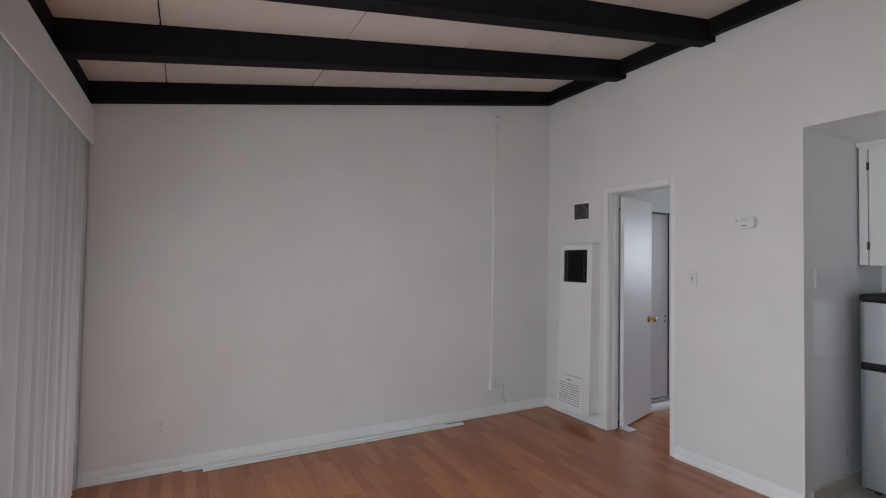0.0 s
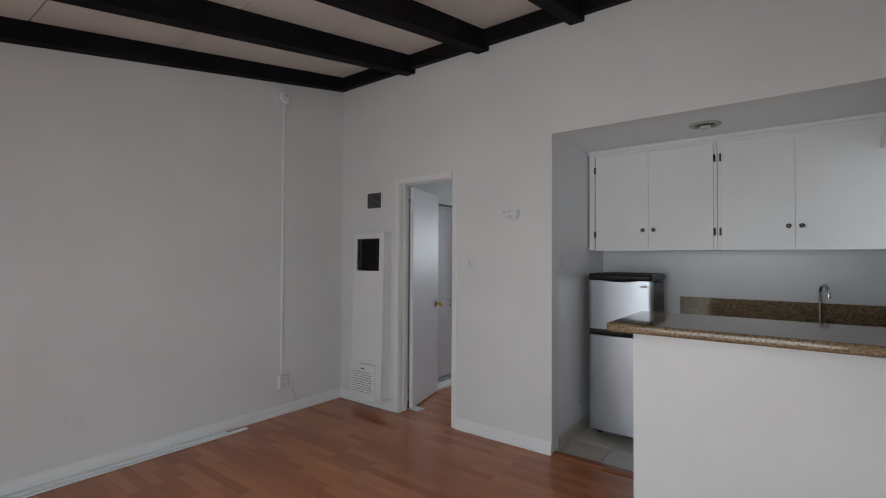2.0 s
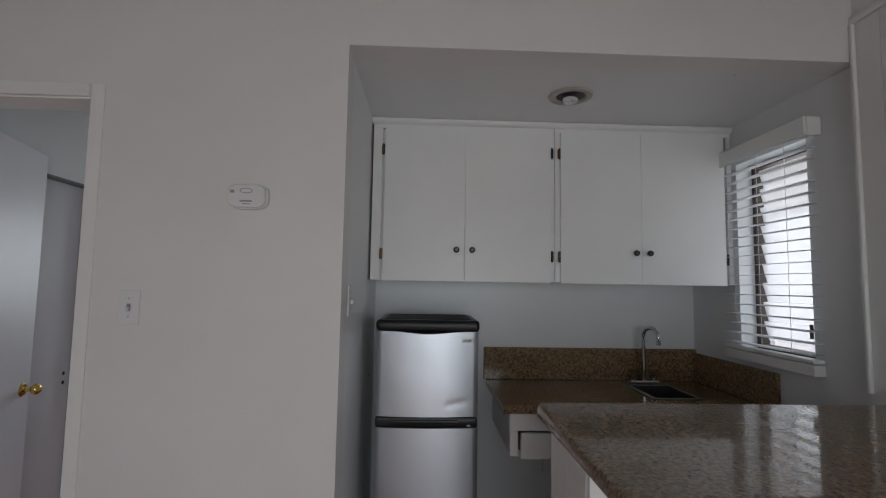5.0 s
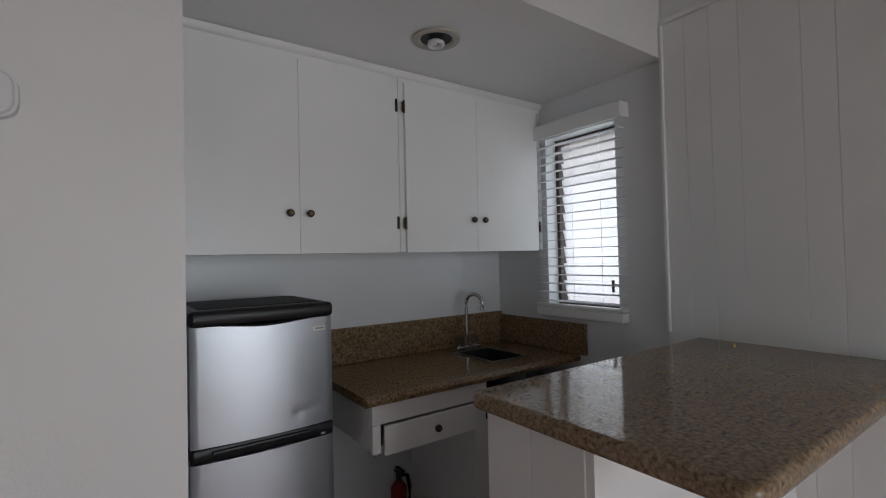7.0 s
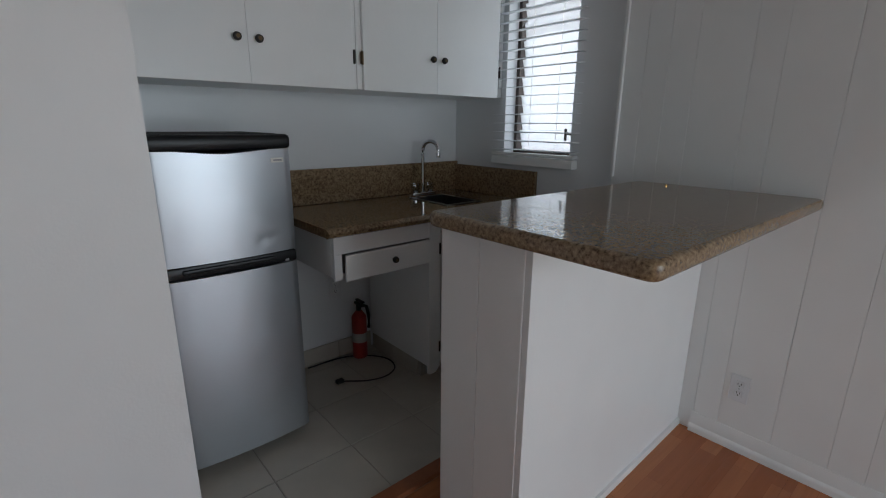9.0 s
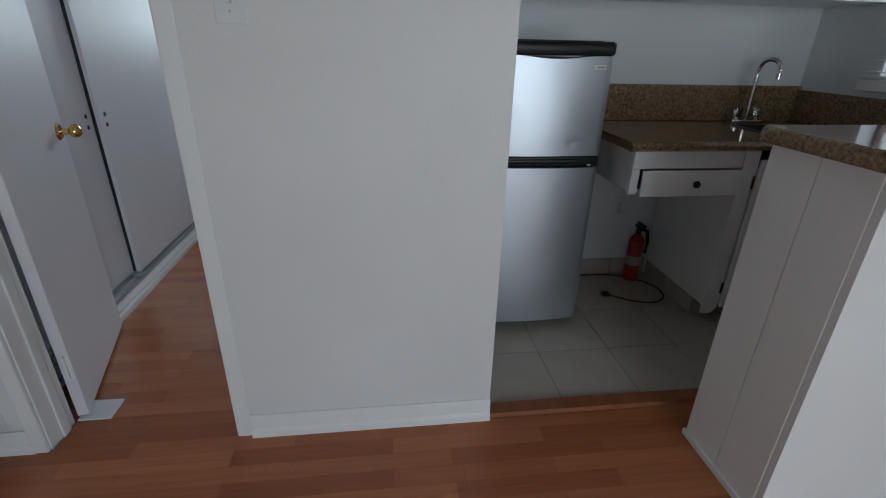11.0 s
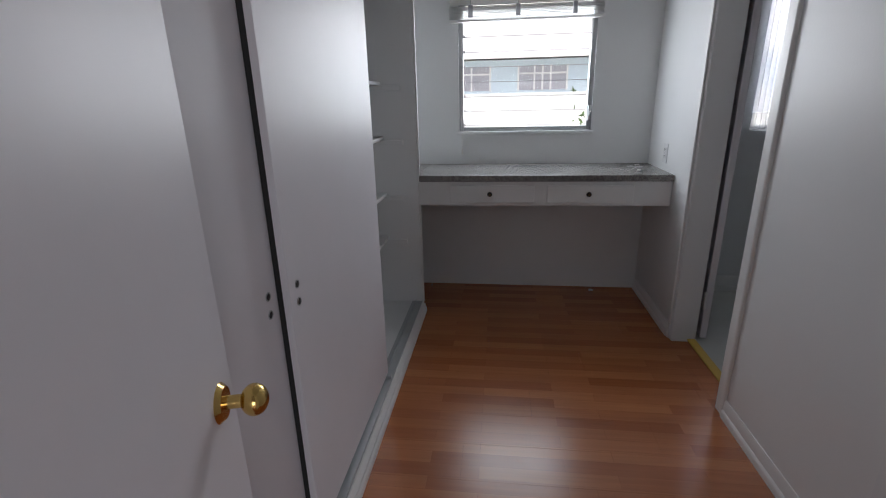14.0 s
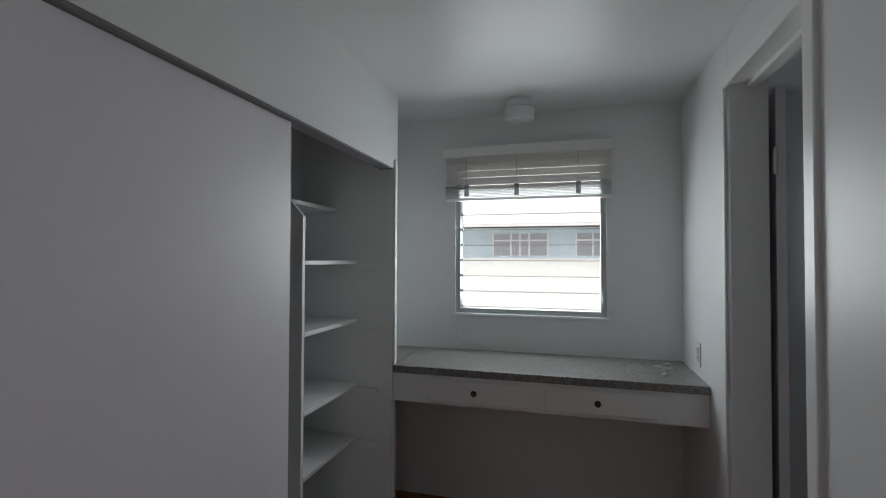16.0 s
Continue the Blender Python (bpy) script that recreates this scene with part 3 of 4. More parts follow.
part("lower_panel", heater_slab(HX0, HX1, T0, G0, 0.001), TRIM, ht)
part("top_cap", heater_slab(HX0, HX1, G1, T1, 0.001), TRIM, ht)
part("side_panel", heater_slab(HX0, 0.33, G0, G1, 0.001), TRIM, ht)
part("side_panel", heater_slab(0.622, HX1, G0, G1, 0.001), TRIM, ht)
part("grille_back", box((0.33, -0.04, G0), (0.622, -0.03, G1)), BLACK, ht)
for i in range(17):
    z = G0 + 0.012 + i * 0.0168
    part("grille_slat", prism([(-0.085, z + 0.009), (-0.1, z), (-0.098, z - 0.002), (-0.083, z + 0.007)], "x", 0.331, 0.621), DARKGRILLE, ht)
for x in (0.36, 0.592):
    part("grille_bar", box((x - 0.008, -0.104, G0 + 0.001), (x + 0.008, -0.1, G1 - 0.001), 0.001), DARKGRILLE, ht)
y0 = heater_y(0.25)
access = part("access_door", box((0.292, y0 - 0.014, 0.098), (0.61, y0 - 0.003, 0.41), 0.004), TRIM, ht, "white louvred access door")
part("latch_slot", box((0.43, y0 - 0.0155, 0.366), (0.475, y0 - 0.0142, 0.374)), BLACK, access)
for i in range(9):
    z = 0.145 + i * 0.022
    part("louvre", prism([(y0 - 0.014, z + 0.012), (y0 - 0.021, z + 0.002), (y0 - 0.0135, z)], "x", 0.322, 0.578), TRIM, access)
    part("louvre_shadow_gap", box((0.326, y0 - 0.0148, z + 0.0125), (0.574, y0 - 0.0142, z + 0.016)), DARKGRILLE, access)
part("access_gap", box((0.4, y0 - 0.006, 0.4105), (0.61, y0 - 0.003, 0.413)), DARKGRILLE, ht)
part("bracket", box((0.4, -0.06, 0.0885), (0.6, -0.002, 0.114)), DARKGRILLE, ht)

# carbon monoxide alarm
co = thing("alarm_unit", (1.916, 0, 1.71), "white rectangular carbon monoxide alarm on the wall", "alarm")
oval = [(1.916 + 0.067 * math.copysign(abs(math.cos(a)) ** 0.55, math.cos(a)), 1.711 + 0.043 * math.copysign(abs(math.sin(a)) ** 0.55, math.sin(a))) for a in (2 * math.pi * k / 40 for k in range(40))]
part("base", prism(oval, "y", -0.02, -0.001), WHITEPLASTIC, co)
cov = part("cover", prism([(1.916 + (x - 1.916) * 0.94, 1.711 + (z - 1.711) * 0.93) for x, z in oval], "y", -0.036, -0.02, 0.004), WHITEPLASTIC, co)
ring = [Vector((1.916 + 0.02 * math.cos(a), -0.0365, 1.728 + 0.008 * math.sin(a))) for a in (2 * math.pi * k / 24 for k in range(25))]
part("button_ring", tube(ring, 0.0012, 6), LABELGREY, cov)
part("printed_mark", box((1.896, -0.0368, 1.69), (1.936, -0.0362, 1.696)), LABELGREY, cov)
part("printed_mark", box((1.906, -0.0368, 1.682), (1.931, -0.0362, 1.685)), LABELGREY, cov)
part("indicator_label", box((1.863, -0.0368, 1.72), (1.877, -0.0362, 1.73)), LABELGREY, cov)

# vertical blinds at the patio door
bl = thing("vertical_blind", (1.0, -3.8, 2.3), "off-white vertical vane blind closed over patio door", "blind")
part("valance", box((0.004, -3.752, 2.12), (3.98, -3.744, 2.345), 0.003), TRIM, bl, "white fabric-faced valance board")
part("valance_top", box((0.004, SOUTH + 0.001, 2.34), (3.98, -3.753, 2.347), 0.001), TRIM, bl)
part("headrail", box((0.01, -3.82, 2.2), (3.95, -3.78, 2.235), 0.003), ALU, bl)
vane_mesh = None
for i in range(34):
    x = 0.05 + i * 0.0595
    if vane_mesh is None:
        bm = bmesh.new()
        prof = [(u * 0.0445, 0.007 * (1 - u * u)) for u in (-1, -0.6, -0.2, 0.2, 0.6, 1)]
        rows = [[bm.verts.new((a, b + off, z)) for a, b in prof] for z in (0.03, 2.2) for off in (0,)]
        for k in range(5):
            bm.faces.new((rows[0][k], rows[0][k + 1], rows[1][k + 1], rows[1][k]))
        ob = mesh_object("vane", bm, VANE)
        vane_mesh = ob.data
    else:
        ob = new("vane", vane_mesh)
    ob.parent = bl
    ob.location = Vector((x, -3.8, 0)) - bl.location
    ob.rotation_euler = (0, 0, radians(74 + 8 * math.sin(i * 2.3)))
# patio door
pd = thing("patio_door", (2.0, SOUTH - 0.1, 0), "aluminium sliding glass patio door", "patio door", kind="structure")
for x0, x1 in ((0.06, 2.03), (2.04, 4.0)):
    pn = part("door_frame", join(box((x0, SOUTH - 0.1, 0.0), (x0 + 0.05, SOUTH - 0.06, 2.15), 0.003), box((x1 - 0.05, SOUTH - 0.1, 0.0), (x1, SOUTH - 0.06, 2.15), 0.003),
                           box((x0 + 0.05, SOUTH - 0.1, 0.0), (x1 - 0.05, SOUTH - 0.06, 0.07), 0.003), box((x0 + 0.05, SOUTH - 0.1, 2.09), (x1 - 0.05, SOUTH - 0.06, 2.15), 0.003)), ALU, pd)
    gl = part("pane", box((x0 + 0.05, SOUTH - 0.083, 0.07), (x1 - 0.05, SOUTH - 0.078, 2.09)), GLASS, pd)
    gl.visible_shadow = False

# ---- kitchen things ----


def knob(c, n, parent, mat=OLDBRASS, r=0.016):
    c, n = Vector(c), Vector(n)
    k = part("knob", join(rod(c, c + n * 0.014, 0.007), rod(c + n * 0.012, c + n * 0.026, r, r * 0.8, 20, 0.003)), mat, parent, "dark bronze knob")
    part("knob_inlay", rod(c + n * 0.0262, c + n * 0.0275, r * 0.45, seg=14), ANTIQUE, k)


def leaf_hinge(x, y, z, parent, mat, dx):
    part("hinge", join(rod((x, y - 0.006, z - 0.028), (x, y - 0.006, z + 0.028), 0.005, seg=10), box((x - 0.009, y - 0.003, z - 0.024), (x + 0.009, y + 0.0, z + 0.024), 0.001)), mat, parent, "small surface hinge")


CY = 0.725


def wall_cabinet(x0, x1, doors, hinges, label):
    ob = thing("wall_cabinet", ((x0 + x1) / 2, CY, 1.445), label, "cabinet", "kitchen wall cabinets")
    part("body", box((x0, CY + 0.02, 1.447), (x1, KBACK - 0.001, 2.262)), CABPAINT, ob)
    part("face_frame", join(box((x0, CY, 2.215), (x1, CY + 0.0195, 2.262), 0.001), box((x0, CY, 1.447), (x0 + 0.045, CY + 0.0195, 2.2145), 0.001), box((x1 - 0.025, CY, 1.447), (x1, CY + 0.0195, 2.2145), 0.001)), CABPAINT, ob)
    for (d0, d1, kx), (hx, mat) in zip(doors, hinges):
        d = part("door", box((d0, CY - 0.017, 1.443), (d1, CY - 0.001, 2.21), 0.0015), CABPAINT, ob)
        knob((kx, CY - 0.017, 1.6), (0, -1, 0), d)
        for z in (1.575, 2.1):
            leaf_hinge(hx, CY - 0.012, z, d, mat, 0)
    return ob


wall_cabinet(2.245, 3.168, [(2.305, 2.7103, 2.67), (2.7112, 3.145, 2.748)], [(2.297, ANTIQUE), (3.150, OLDBRASS)], "white painted two-door kitchen cabinet above the fridge")
wall_cabinet(3.170, 4.093, [(3.195, 3.6093, 3.575), (3.6102, 4.045, 3.645)], [(3.190, ANTIQUE), (4.052, OLDBRASS)], "white painted two-door kitchen cabinet above the sink")
setting("trim_cabinet", prism([(CY - 0.001, 2.263), (CY - 0.02, 2.263), (CY - 0.02, 2.255), (CY - 0.008, 2.238), (CY - 0.001, 2.235)], "x", KX0 + 0.001, KX1 - 0.001), TRIM, "white moulding along the cabinet tops", "trim")

# fridge
fr = thing("refrigerator", (2.56, 0.8, 0), "small stainless two-door refrigerator with black trim", "refrigerator")
FX0, FX1, FY = 2.305, 2.768, 0.535


def curved_door(z0, z1, dip=0.0, dents=()):
    """A door with a bowed, dented front; dip lowers the middle of its top edge. A dent is (across, up, radius, depth)."""
    bm = bmesh.new()
    n, m = 36, 30
    grid = []
    for k in range(n + 1):
        u = k / n
        x = FX0 + (FX1 - FX0) * u
        bow = FY + (0.022 if k in (0, n) else 0.016 * (2 * u - 1) ** 2)
        top = z1 - dip * math.sin(math.pi * min(1, max(0, (u - 0.1) / 0.8))) ** 2
        column = []
        for r in range(m + 1):
            z = z0 + (top - z0) * r / m
            y = bow
            for du, dv, radius, depth in dents:
                away = ((x - FX0 - du * (FX1 - FX0)) ** 2 + (z - z0 - dv * (z1 - z0)) ** 2) / radius ** 2
                y += depth * math.exp(-away)
            column.append(bm.verts.new((x, y, z)))
        column += [bm.verts.new((x, FY + 0.075, top)), bm.verts.new((x, FY + 0.075, z0))]
        grid.append(column)
    size = m + 3
    for a, b in zip(grid, grid[1:]):
        for k in range(size):
            bm.faces.new((a[k], b[k], b[(k + 1) % size], a[(k + 1) % size]))
    bm.faces.new(grid[0])
    bm.faces.new(grid[-1][::-1])
    bmesh.ops.recalc_face_normals(bm, faces=bm.faces)
    return bm


part("body", box((FX0 + 0.004, FY + 0.078, 0.02), (FX1 - 0.004, 0.97, 1.2), 0.006), BLACK, fr, "black enamelled fridge body")
part("lower_door", curved_door(0.055, 0.786, dents=((0.62, 0.45, 0.03, 0.0013), (0.3, 0.72, 0.04, 0.0008), (0.8, 0.2, 0.05, 0.001), (0.45, 0.86, 0.02, 0.001))), STEEL, fr, "dented stainless lower door")
up = part("freezer_door", curved_door(0.835, 1.213, 0.012, ((0.72, 0.14, 0.014, 0.003), (0.8, 0.16, 0.012, 0.003), (0.86, 0.17, 0.012, 0.002), (0.4, 0.6, 0.05, 0.0008))), STEEL, fr, "stainless freezer door")
part("handle_strip", box((FX0 + 0.002, FY + 0.01, 0.788), (FX1 - 0.002, FY + 0.07, 0.833), 0.008), BLACK, fr, "black grip strip between doors")
part("grip_lip", box((FX0 + 0.06, FY + 0.0, 0.806), (FX1 - 0.09, FY + 0.012, 0.822), 0.004), BLACK, fr)
part("top_cap", box((FX0 - 0.004, FY + 0.005, 1.213), (FX1 + 0.004, 0.98, 1.264), 0.014), BLACK, fr, "black plastic top")
part("top_tray", box((FX0 + 0.03, FY + 0.06, 1.2642), (FX1 - 0.03, 0.96, 1.2665), 0.001), BLACKMATT, fr)
part("badge", box((FX1 - 0.075, FY + 0.006, 1.165), (FX1 - 0.028, FY + 0.013, 1.182), 0.001), LABELWHITE, up, "small pale maker badge")
part("badge_mark", box((FX1 - 0.066, FY + 0.0053, 1.171), (FX1 - 0.034, FY + 0.0059, 1.176)), LABELGREY, up)
part("key_lock", box((FX1 - 0.05, FY + 0.006, 0.793), (FX1 - 0.036, FY + 0.0098, 0.801)), ALU, fr)
for x in (FX0 + 0.05, FX1 - 0.05):
    part("foot", rod((x, FY + 0.12, 0.0), (x, FY + 0.12, 0.022), 0.018), BLACK, fr)
    part("foot", rod((x, 0.92, 0.0), (x, 0.92, 0.022), 0.018), BLACK, fr)

# counter with sink
CZ = 0.898
SX0, SX1, SY0, SY1 = 3.625, 3.85, 0.64, 0.94


def counter_slab(z0, z1, x0, y0, x1, y1, hx0, hx1, hy0, hy1):
    return join(box((x0, y0, z0), (hx0, y1, z1)), box((hx1, y0, z0), (x1, y1, z1)), box((hx0, y0, z0), (hx1, hy0, z1)), box((hx0, hy1, z0), (hx1, y1, z1)))


ct = thing("kitchen_counter", (3.5, 0.8, CZ), "brown speckled granite counter with backsplash", "countertop")
part("slab", counter_slab(CZ - 0.035, CZ, 2.875, 0.51, KX1 - 0.001, KBACK - 0.001, SX0, SX1, SY0, SY1), GRANITE, ct)
part("front_edge", prism([(0.51, CZ), (0.497, CZ - 0.004), (0.488, CZ - 0.016), (0.492, CZ - 0.032), (0.51, CZ - 0.04)], "x", 2.875, KX1 - 0.001), GRANITE, ct, "rounded granite edge")
part("backsplash", box((2.86, KBACK - 0.022, CZ + 0.001), (KX1 - 0.001, KBACK - 0.001, 1.078), 0.003), GRANITE, ct)
part("side_splash", box((KX1 - 0.022, 0.44, CZ + 0.001), (KX1 - 0.001, KBACK - 0.0225, 1.06), 0.003), GRANITE, ct)
sk = thing("sink", (3.74, 0.79, CZ), "small stainless bar sink set in the counter", "sink")
part("rim", counter_slab(CZ + 0.0005, CZ + 0.004, SX0 - 0.012, SY0 - 0.012, SX1 + 0.012, SY1 + 0.012, SX0 + 0.012, SX1 - 0.012, SY0 + 0.012, SY1 - 0.012), SINKSTEEL, sk)
part("bowl", join(box((SX0 + 0.002, SY0 + 0.002, CZ - 0.15), (SX0 + 0.008, SY1 - 0.002, CZ)), box((SX1 - 0.008, SY0 + 0.002, CZ - 0.15), (SX1 - 0.002, SY1 - 0.002, CZ)),
                  box((SX0 + 0.008, SY0 + 0.002, CZ - 0.15), (SX1 - 0.008, SY0 + 0.008, CZ)), box((SX0 + 0.008, SY1 - 0.008, CZ - 0.15), (SX1 - 0.008, SY1 - 0.002, CZ)),
                  box((SX0 + 0.002, SY0 + 0.002, CZ - 0.156), (SX1 - 0.002, SY1 - 0.002, CZ - 0.15))), SINKSTEEL, sk)
part("drain", rod((3.74, 0.79, CZ - 0.15), (3.74, 0.79, CZ - 0.147), 0.03), CHROME, sk)
fa = thing("faucet", (3.74, 0.99, CZ), "chrome gooseneck faucet with clear acrylic handles", "faucet")
fx, fy = 3.74, 0.99
part("base_plate", box((fx - 0.085, fy - 0.022, CZ + 0.001), (fx + 0.085, fy + 0.022, CZ + 0.022), 0.006), CHROME, fa)
neck = [(fx, fy, CZ + 0.02 + 0.02 * i) for i in range(13)] + [(fx + 0.02 * (1 - math.cos(a)), fy - 0.045 * (1 - math.cos(a)), CZ + 0.26 + 0.05 * math.sin(a)) for a in (math.pi * k / 12 for k in range(1, 13))]
neck += [(fx + 0.04, fy - 0.09, CZ + 0.245)]
part("spout", tube(neck, 0.011, 14), CHROME, fa)
part("spout_tip", rod((fx + 0.04, fy - 0.09, CZ + 0.222), (fx + 0.04, fy - 0.09, CZ + 0.25), 0.0125), CHROME, fa)
for dx in (-0.055, 0.055):
    part("stem", rod((fx + dx, fy, CZ + 0.02), (fx + dx, fy, CZ + 0.035), 0.016), CHROME, fa)
    part("handle", rod((fx + dx, fy, CZ + 0.036), (fx + dx, fy, CZ + 0.075), 0.023, 0.028, 8, 0.004), ACRYLIC, fa, "clear fluted acrylic handle")

# drawer unit and sink base cabinet under the counter
dr = thing("drawer_unit", (3.15, 0.8, 0.68), "white painted drawer box hung under the counter", "drawer")
part("side_panel", box((2.91, 0.54, 0.683), (2.928, KBACK - 0.03, CZ - 0.036)), CABPAINT, dr)
part("face_rail", box((2.91, 0.52, 0.783), (3.405, 0.539, CZ - 0.036), 0.002), CABPAINT, dr)
part("face_stile", box((2.91, 0.52, 0.673), (2.945, 0.539, 0.782), 0.002), CABPAINT, dr)
d = part("drawer_front", box((2.955, 0.502, 0.666), (3.4, 0.5185, 0.778), 0.004), CABPAINT, dr)
knob((3.19, 0.502, 0.723), (0, -1, 0), d)
part("bottom", box((2.929, 0.54, 0.683), (3.405, KBACK - 0.03, 0.693)), CABPAINT, dr)
sc = thing("sink_cabinet", (3.75, 0.8, 0.06), "white painted sink base cabinet beside the knee space", "cabinet")
part("body", box((3.41, 0.54, 0.1), (KX1 - 0.002, KBACK - 0.03, CZ - 0.165)), CABPAINT, sc)
part("side_panel", box((3.41, 0.54, CZ - 0.1645), (3.428, KBACK - 0.03, CZ - 0.036)), CABPAINT, sc)
part("face_frame", prism([(3.407, 0.06), (3.45, 0.06), (3.478, 0.09), (3.478, CZ - 0.036), (3.407, CZ - 0.036)], "y", 0.52, 0.5395, 0.001), CABPAINT, sc)
d = part("door", box((3.48, 0.502, 0.1), (3.85, 0.5185, 0.82), 0.003), CABPAINT, sc)
for z in (0.2, 0.72):
    leaf_hinge(3.474, 0.525, z, d, OLDBRASS, 0)
part("toe_kick", box((3.43, 0.62, 0.0), (KX1 - 0.002, 0.64, 0.099)), GROUT, sc)
for y0, y1, n in ((0.64, 0.86, 0), (0.862, 1.07, 1)):
    single("tile_skirting", box((3.418, y0, 0.0), (3.429, y1, 0.099), 0.002), TILE, (3.42, (y0 + y1) / 2, 0), "beige tile skirting along the cabinet foot", "skirting", "tile skirting")
for x0, x1 in ((2.24, 2.56), (2.563, 2.88), (2.883, 3.2), (3.203, 3.415)):
    single("tile_skirting", box((x0, KBACK - 0.011, 0.0), (x1, KBACK - 0.001, 0.1), 0.002), TILE, ((x0 + x1) / 2, KBACK, 0), "beige tile skirting along the back wall", "skirting", "tile skirting")
for y0, y1 in ((0.08, 0.4), (0.403, 0.72), (0.723, 1.04)):
    single("tile_skirting", box((KX0 + 0.001, y0, 0.0), (KX0 + 0.011, y1, 0.1), 0.002), TILE, (KX0, (y0 + y1) / 2, 0), "beige tile skirting along the alcove wall", "skirting", "tile skirting")

wall_plate("wall_outlet", (3.2, KBACK, 0.42), (0, -1, 0), "outlet", "white duplex outlet low on the kitchen wall")

# fire extinguisher and cord in the knee space
fe = thing("fire_extinguisher", (3.3, 1.0, 0), "small red fire extinguisher on the tiled floor", "fire extinguisher")
ex, ey = 3.3, 1.02
part("cylinder", join(rod((ex, ey, 0.0), (ex, ey, 0.25), 0.042, seg=24, bevel=0.008), rod((ex, ey, 0.25), (ex, ey, 0.285), 0.041, 0.016, 24)), RED, fe)
part("label", rod((ex, ey, 0.1), (ex, ey, 0.155), 0.0425, seg=24), LABELDIM, fe, "white instruction label, colour dimmed for the shaded knee space")
part("valve", join(rod((ex, ey, 0.285), (ex, ey, 0.32), 0.014), box((ex - 0.012, ey - 0.05, 0.318), (ex + 0.012, ey + 0.03, 0.332), 0.003), box((ex - 0.01, ey - 0.055, 0.34), (ex + 0.01, ey + 0.02, 0.35), 0.003)), BLACK, fe)
part("hose", tube([(ex + 0.014, ey, 0.31), (ex + 0.045, ey - 0.01, 0.3), (ex + 0.055, ey - 0.015, 0.24), (ex + 0.053, ey - 0.015, 0.17)], 0.01), BLACK, fe)
knots = [Vector(p) for p in ((2.8, 1.07, 0.006), (3.0, 1.07, 0.006), (3.2, 1.06, 0.006), (3.33, 0.985, 0.006), (3.395, 0.88, 0.006), (3.37, 0.775, 0.006), (3.28, 0.73, 0.006), (3.17, 0.76, 0.006), (3.08, 0.83, 0.006))]
pts = []
for k in range(1, len(knots) - 2):
    a, b, c, d = knots[k - 1:k + 3]
    for u in (0, 0.2, 0.4, 0.6, 0.8):
        pts.append(0.5 * (2 * b + (c - a) * u + (2 * a - 5 * b + 4 * c - d) * u * u + (3 * b - a - 3 * c + d) * u ** 3))
pts += knots[-2:]
cord = thing("power_cord", (3.1, 0.9, 0), "black power cord lying on the tiles", "cord")
part("cable", tube(pts, 0.004, 8), BLACKMATT, cord)
part("plug", box((3.045, 0.82, 0.001), (3.085, 0.848, 0.02), 0.004), BLACKMATT, cord)

# kitchen light
dl = thing("recessed_light", (3.142, 0.375, KTOP), "recessed ceiling light, switched off, with grey trim ring", "downlight")
bm = bmesh.new()
prof = [(0.095, -0.001), (0.092, -0.008), (0.07, -0.01), (0.06, -0.002)]
rings = [[bm.verts.new((3.142 + r * math.cos(a), 0.375 + r * math.sin(a), KTOP + z)) for a in (2 * math.pi * k / 36 for k in range(36))] for r, z in prof]
for a, b in zip(rings, rings[1:]):
    for k in range(36):
        bm.faces.new((a[k], a[(k + 1) % 36], b[(k + 1) % 36], b[k]))
part("trim_ring", bm, RINGPAINT, dl)
part("baffle", rod((3.142, 0.375, KTOP - 0.003), (3.142, 0.375, KTOP - 0.001), 0.062, seg=32), BLACK, dl)
sp = [(3.142 + 0.026 * math.cos(a), 0.375 + 0.026 * math.sin(a), KTOP - 0.014 - 0.0006 * k) for k, a in enumerate(0.42 * j for j in range(26))]
part("bulb", tube(sp, 0.008, 8), WHITEPLASTIC, dl, "white spiral bulb")

# kitchen jalousie window and blind
kw = thing("window_1", (KX1 + 0.1, 0.47, 1.14), "dark framed louvre window above the kitchen counter", "window", kind="structure")
xw = KX1 + 0.08
part("window_frame", join(box((xw, 0.251, 1.141), (xw + 0.05, 0.268, 2.059)), box((xw, 0.668, 1.141), (xw + 0.05, 0.689, 2.059)),
                          box((xw, 0.268, 1.141), (xw + 0.05, 0.668, 1.16)), box((xw, 0.268, 2.035), (xw + 0.05, 0.668, 2.059))), DARKFRAME, kw)
for i in range(9):
    z = 1.18 + i * 0.094
    p = part("pane", prism([(xw + 0.02, z + 0.094), (xw + 0.045, z), (xw + 0.049, z + 0.001), (xw + 0.024, z + 0.095)], "y", 0.269, 0.667), FROSTED, kw)
    p.visible_shadow = False
part("crank", join(box((xw - 0.02, 0.268, 1.2), (xw, 0.29, 1.29), 0.003), rod((xw - 0.02, 0.28, 1.255), (xw - 0.04, 0.31, 1.262), 0.007), rod((xw - 0.04, 0.31, 1.225), (xw - 0.04, 0.31, 1.285), 0.007)), DARKFRAME, kw, "dark window crank")
part("sill", box((KX1 - 0.05, 0.2, 1.09), (KX1 - 0.001, 0.74, 1.135), 0.003), TRIM, kw, "white window sill board")


def slat_blind(ob, axis, plane, a0, a1, z_list, depth, tilt, mat):
    """Flat slats across a window; axis is the way they run."""
    for z in z_list:
        c, s = depth / 2 * math.cos(tilt), depth / 2 * math.sin(tilt)
        prof = [(plane - c, z - s), (plane + c, z + s), (plane + c, z + s + 0.0025), (plane - c, z - s + 0.0025)]
        part("slat", prism(prof, axis, a0, a1), mat, ob)


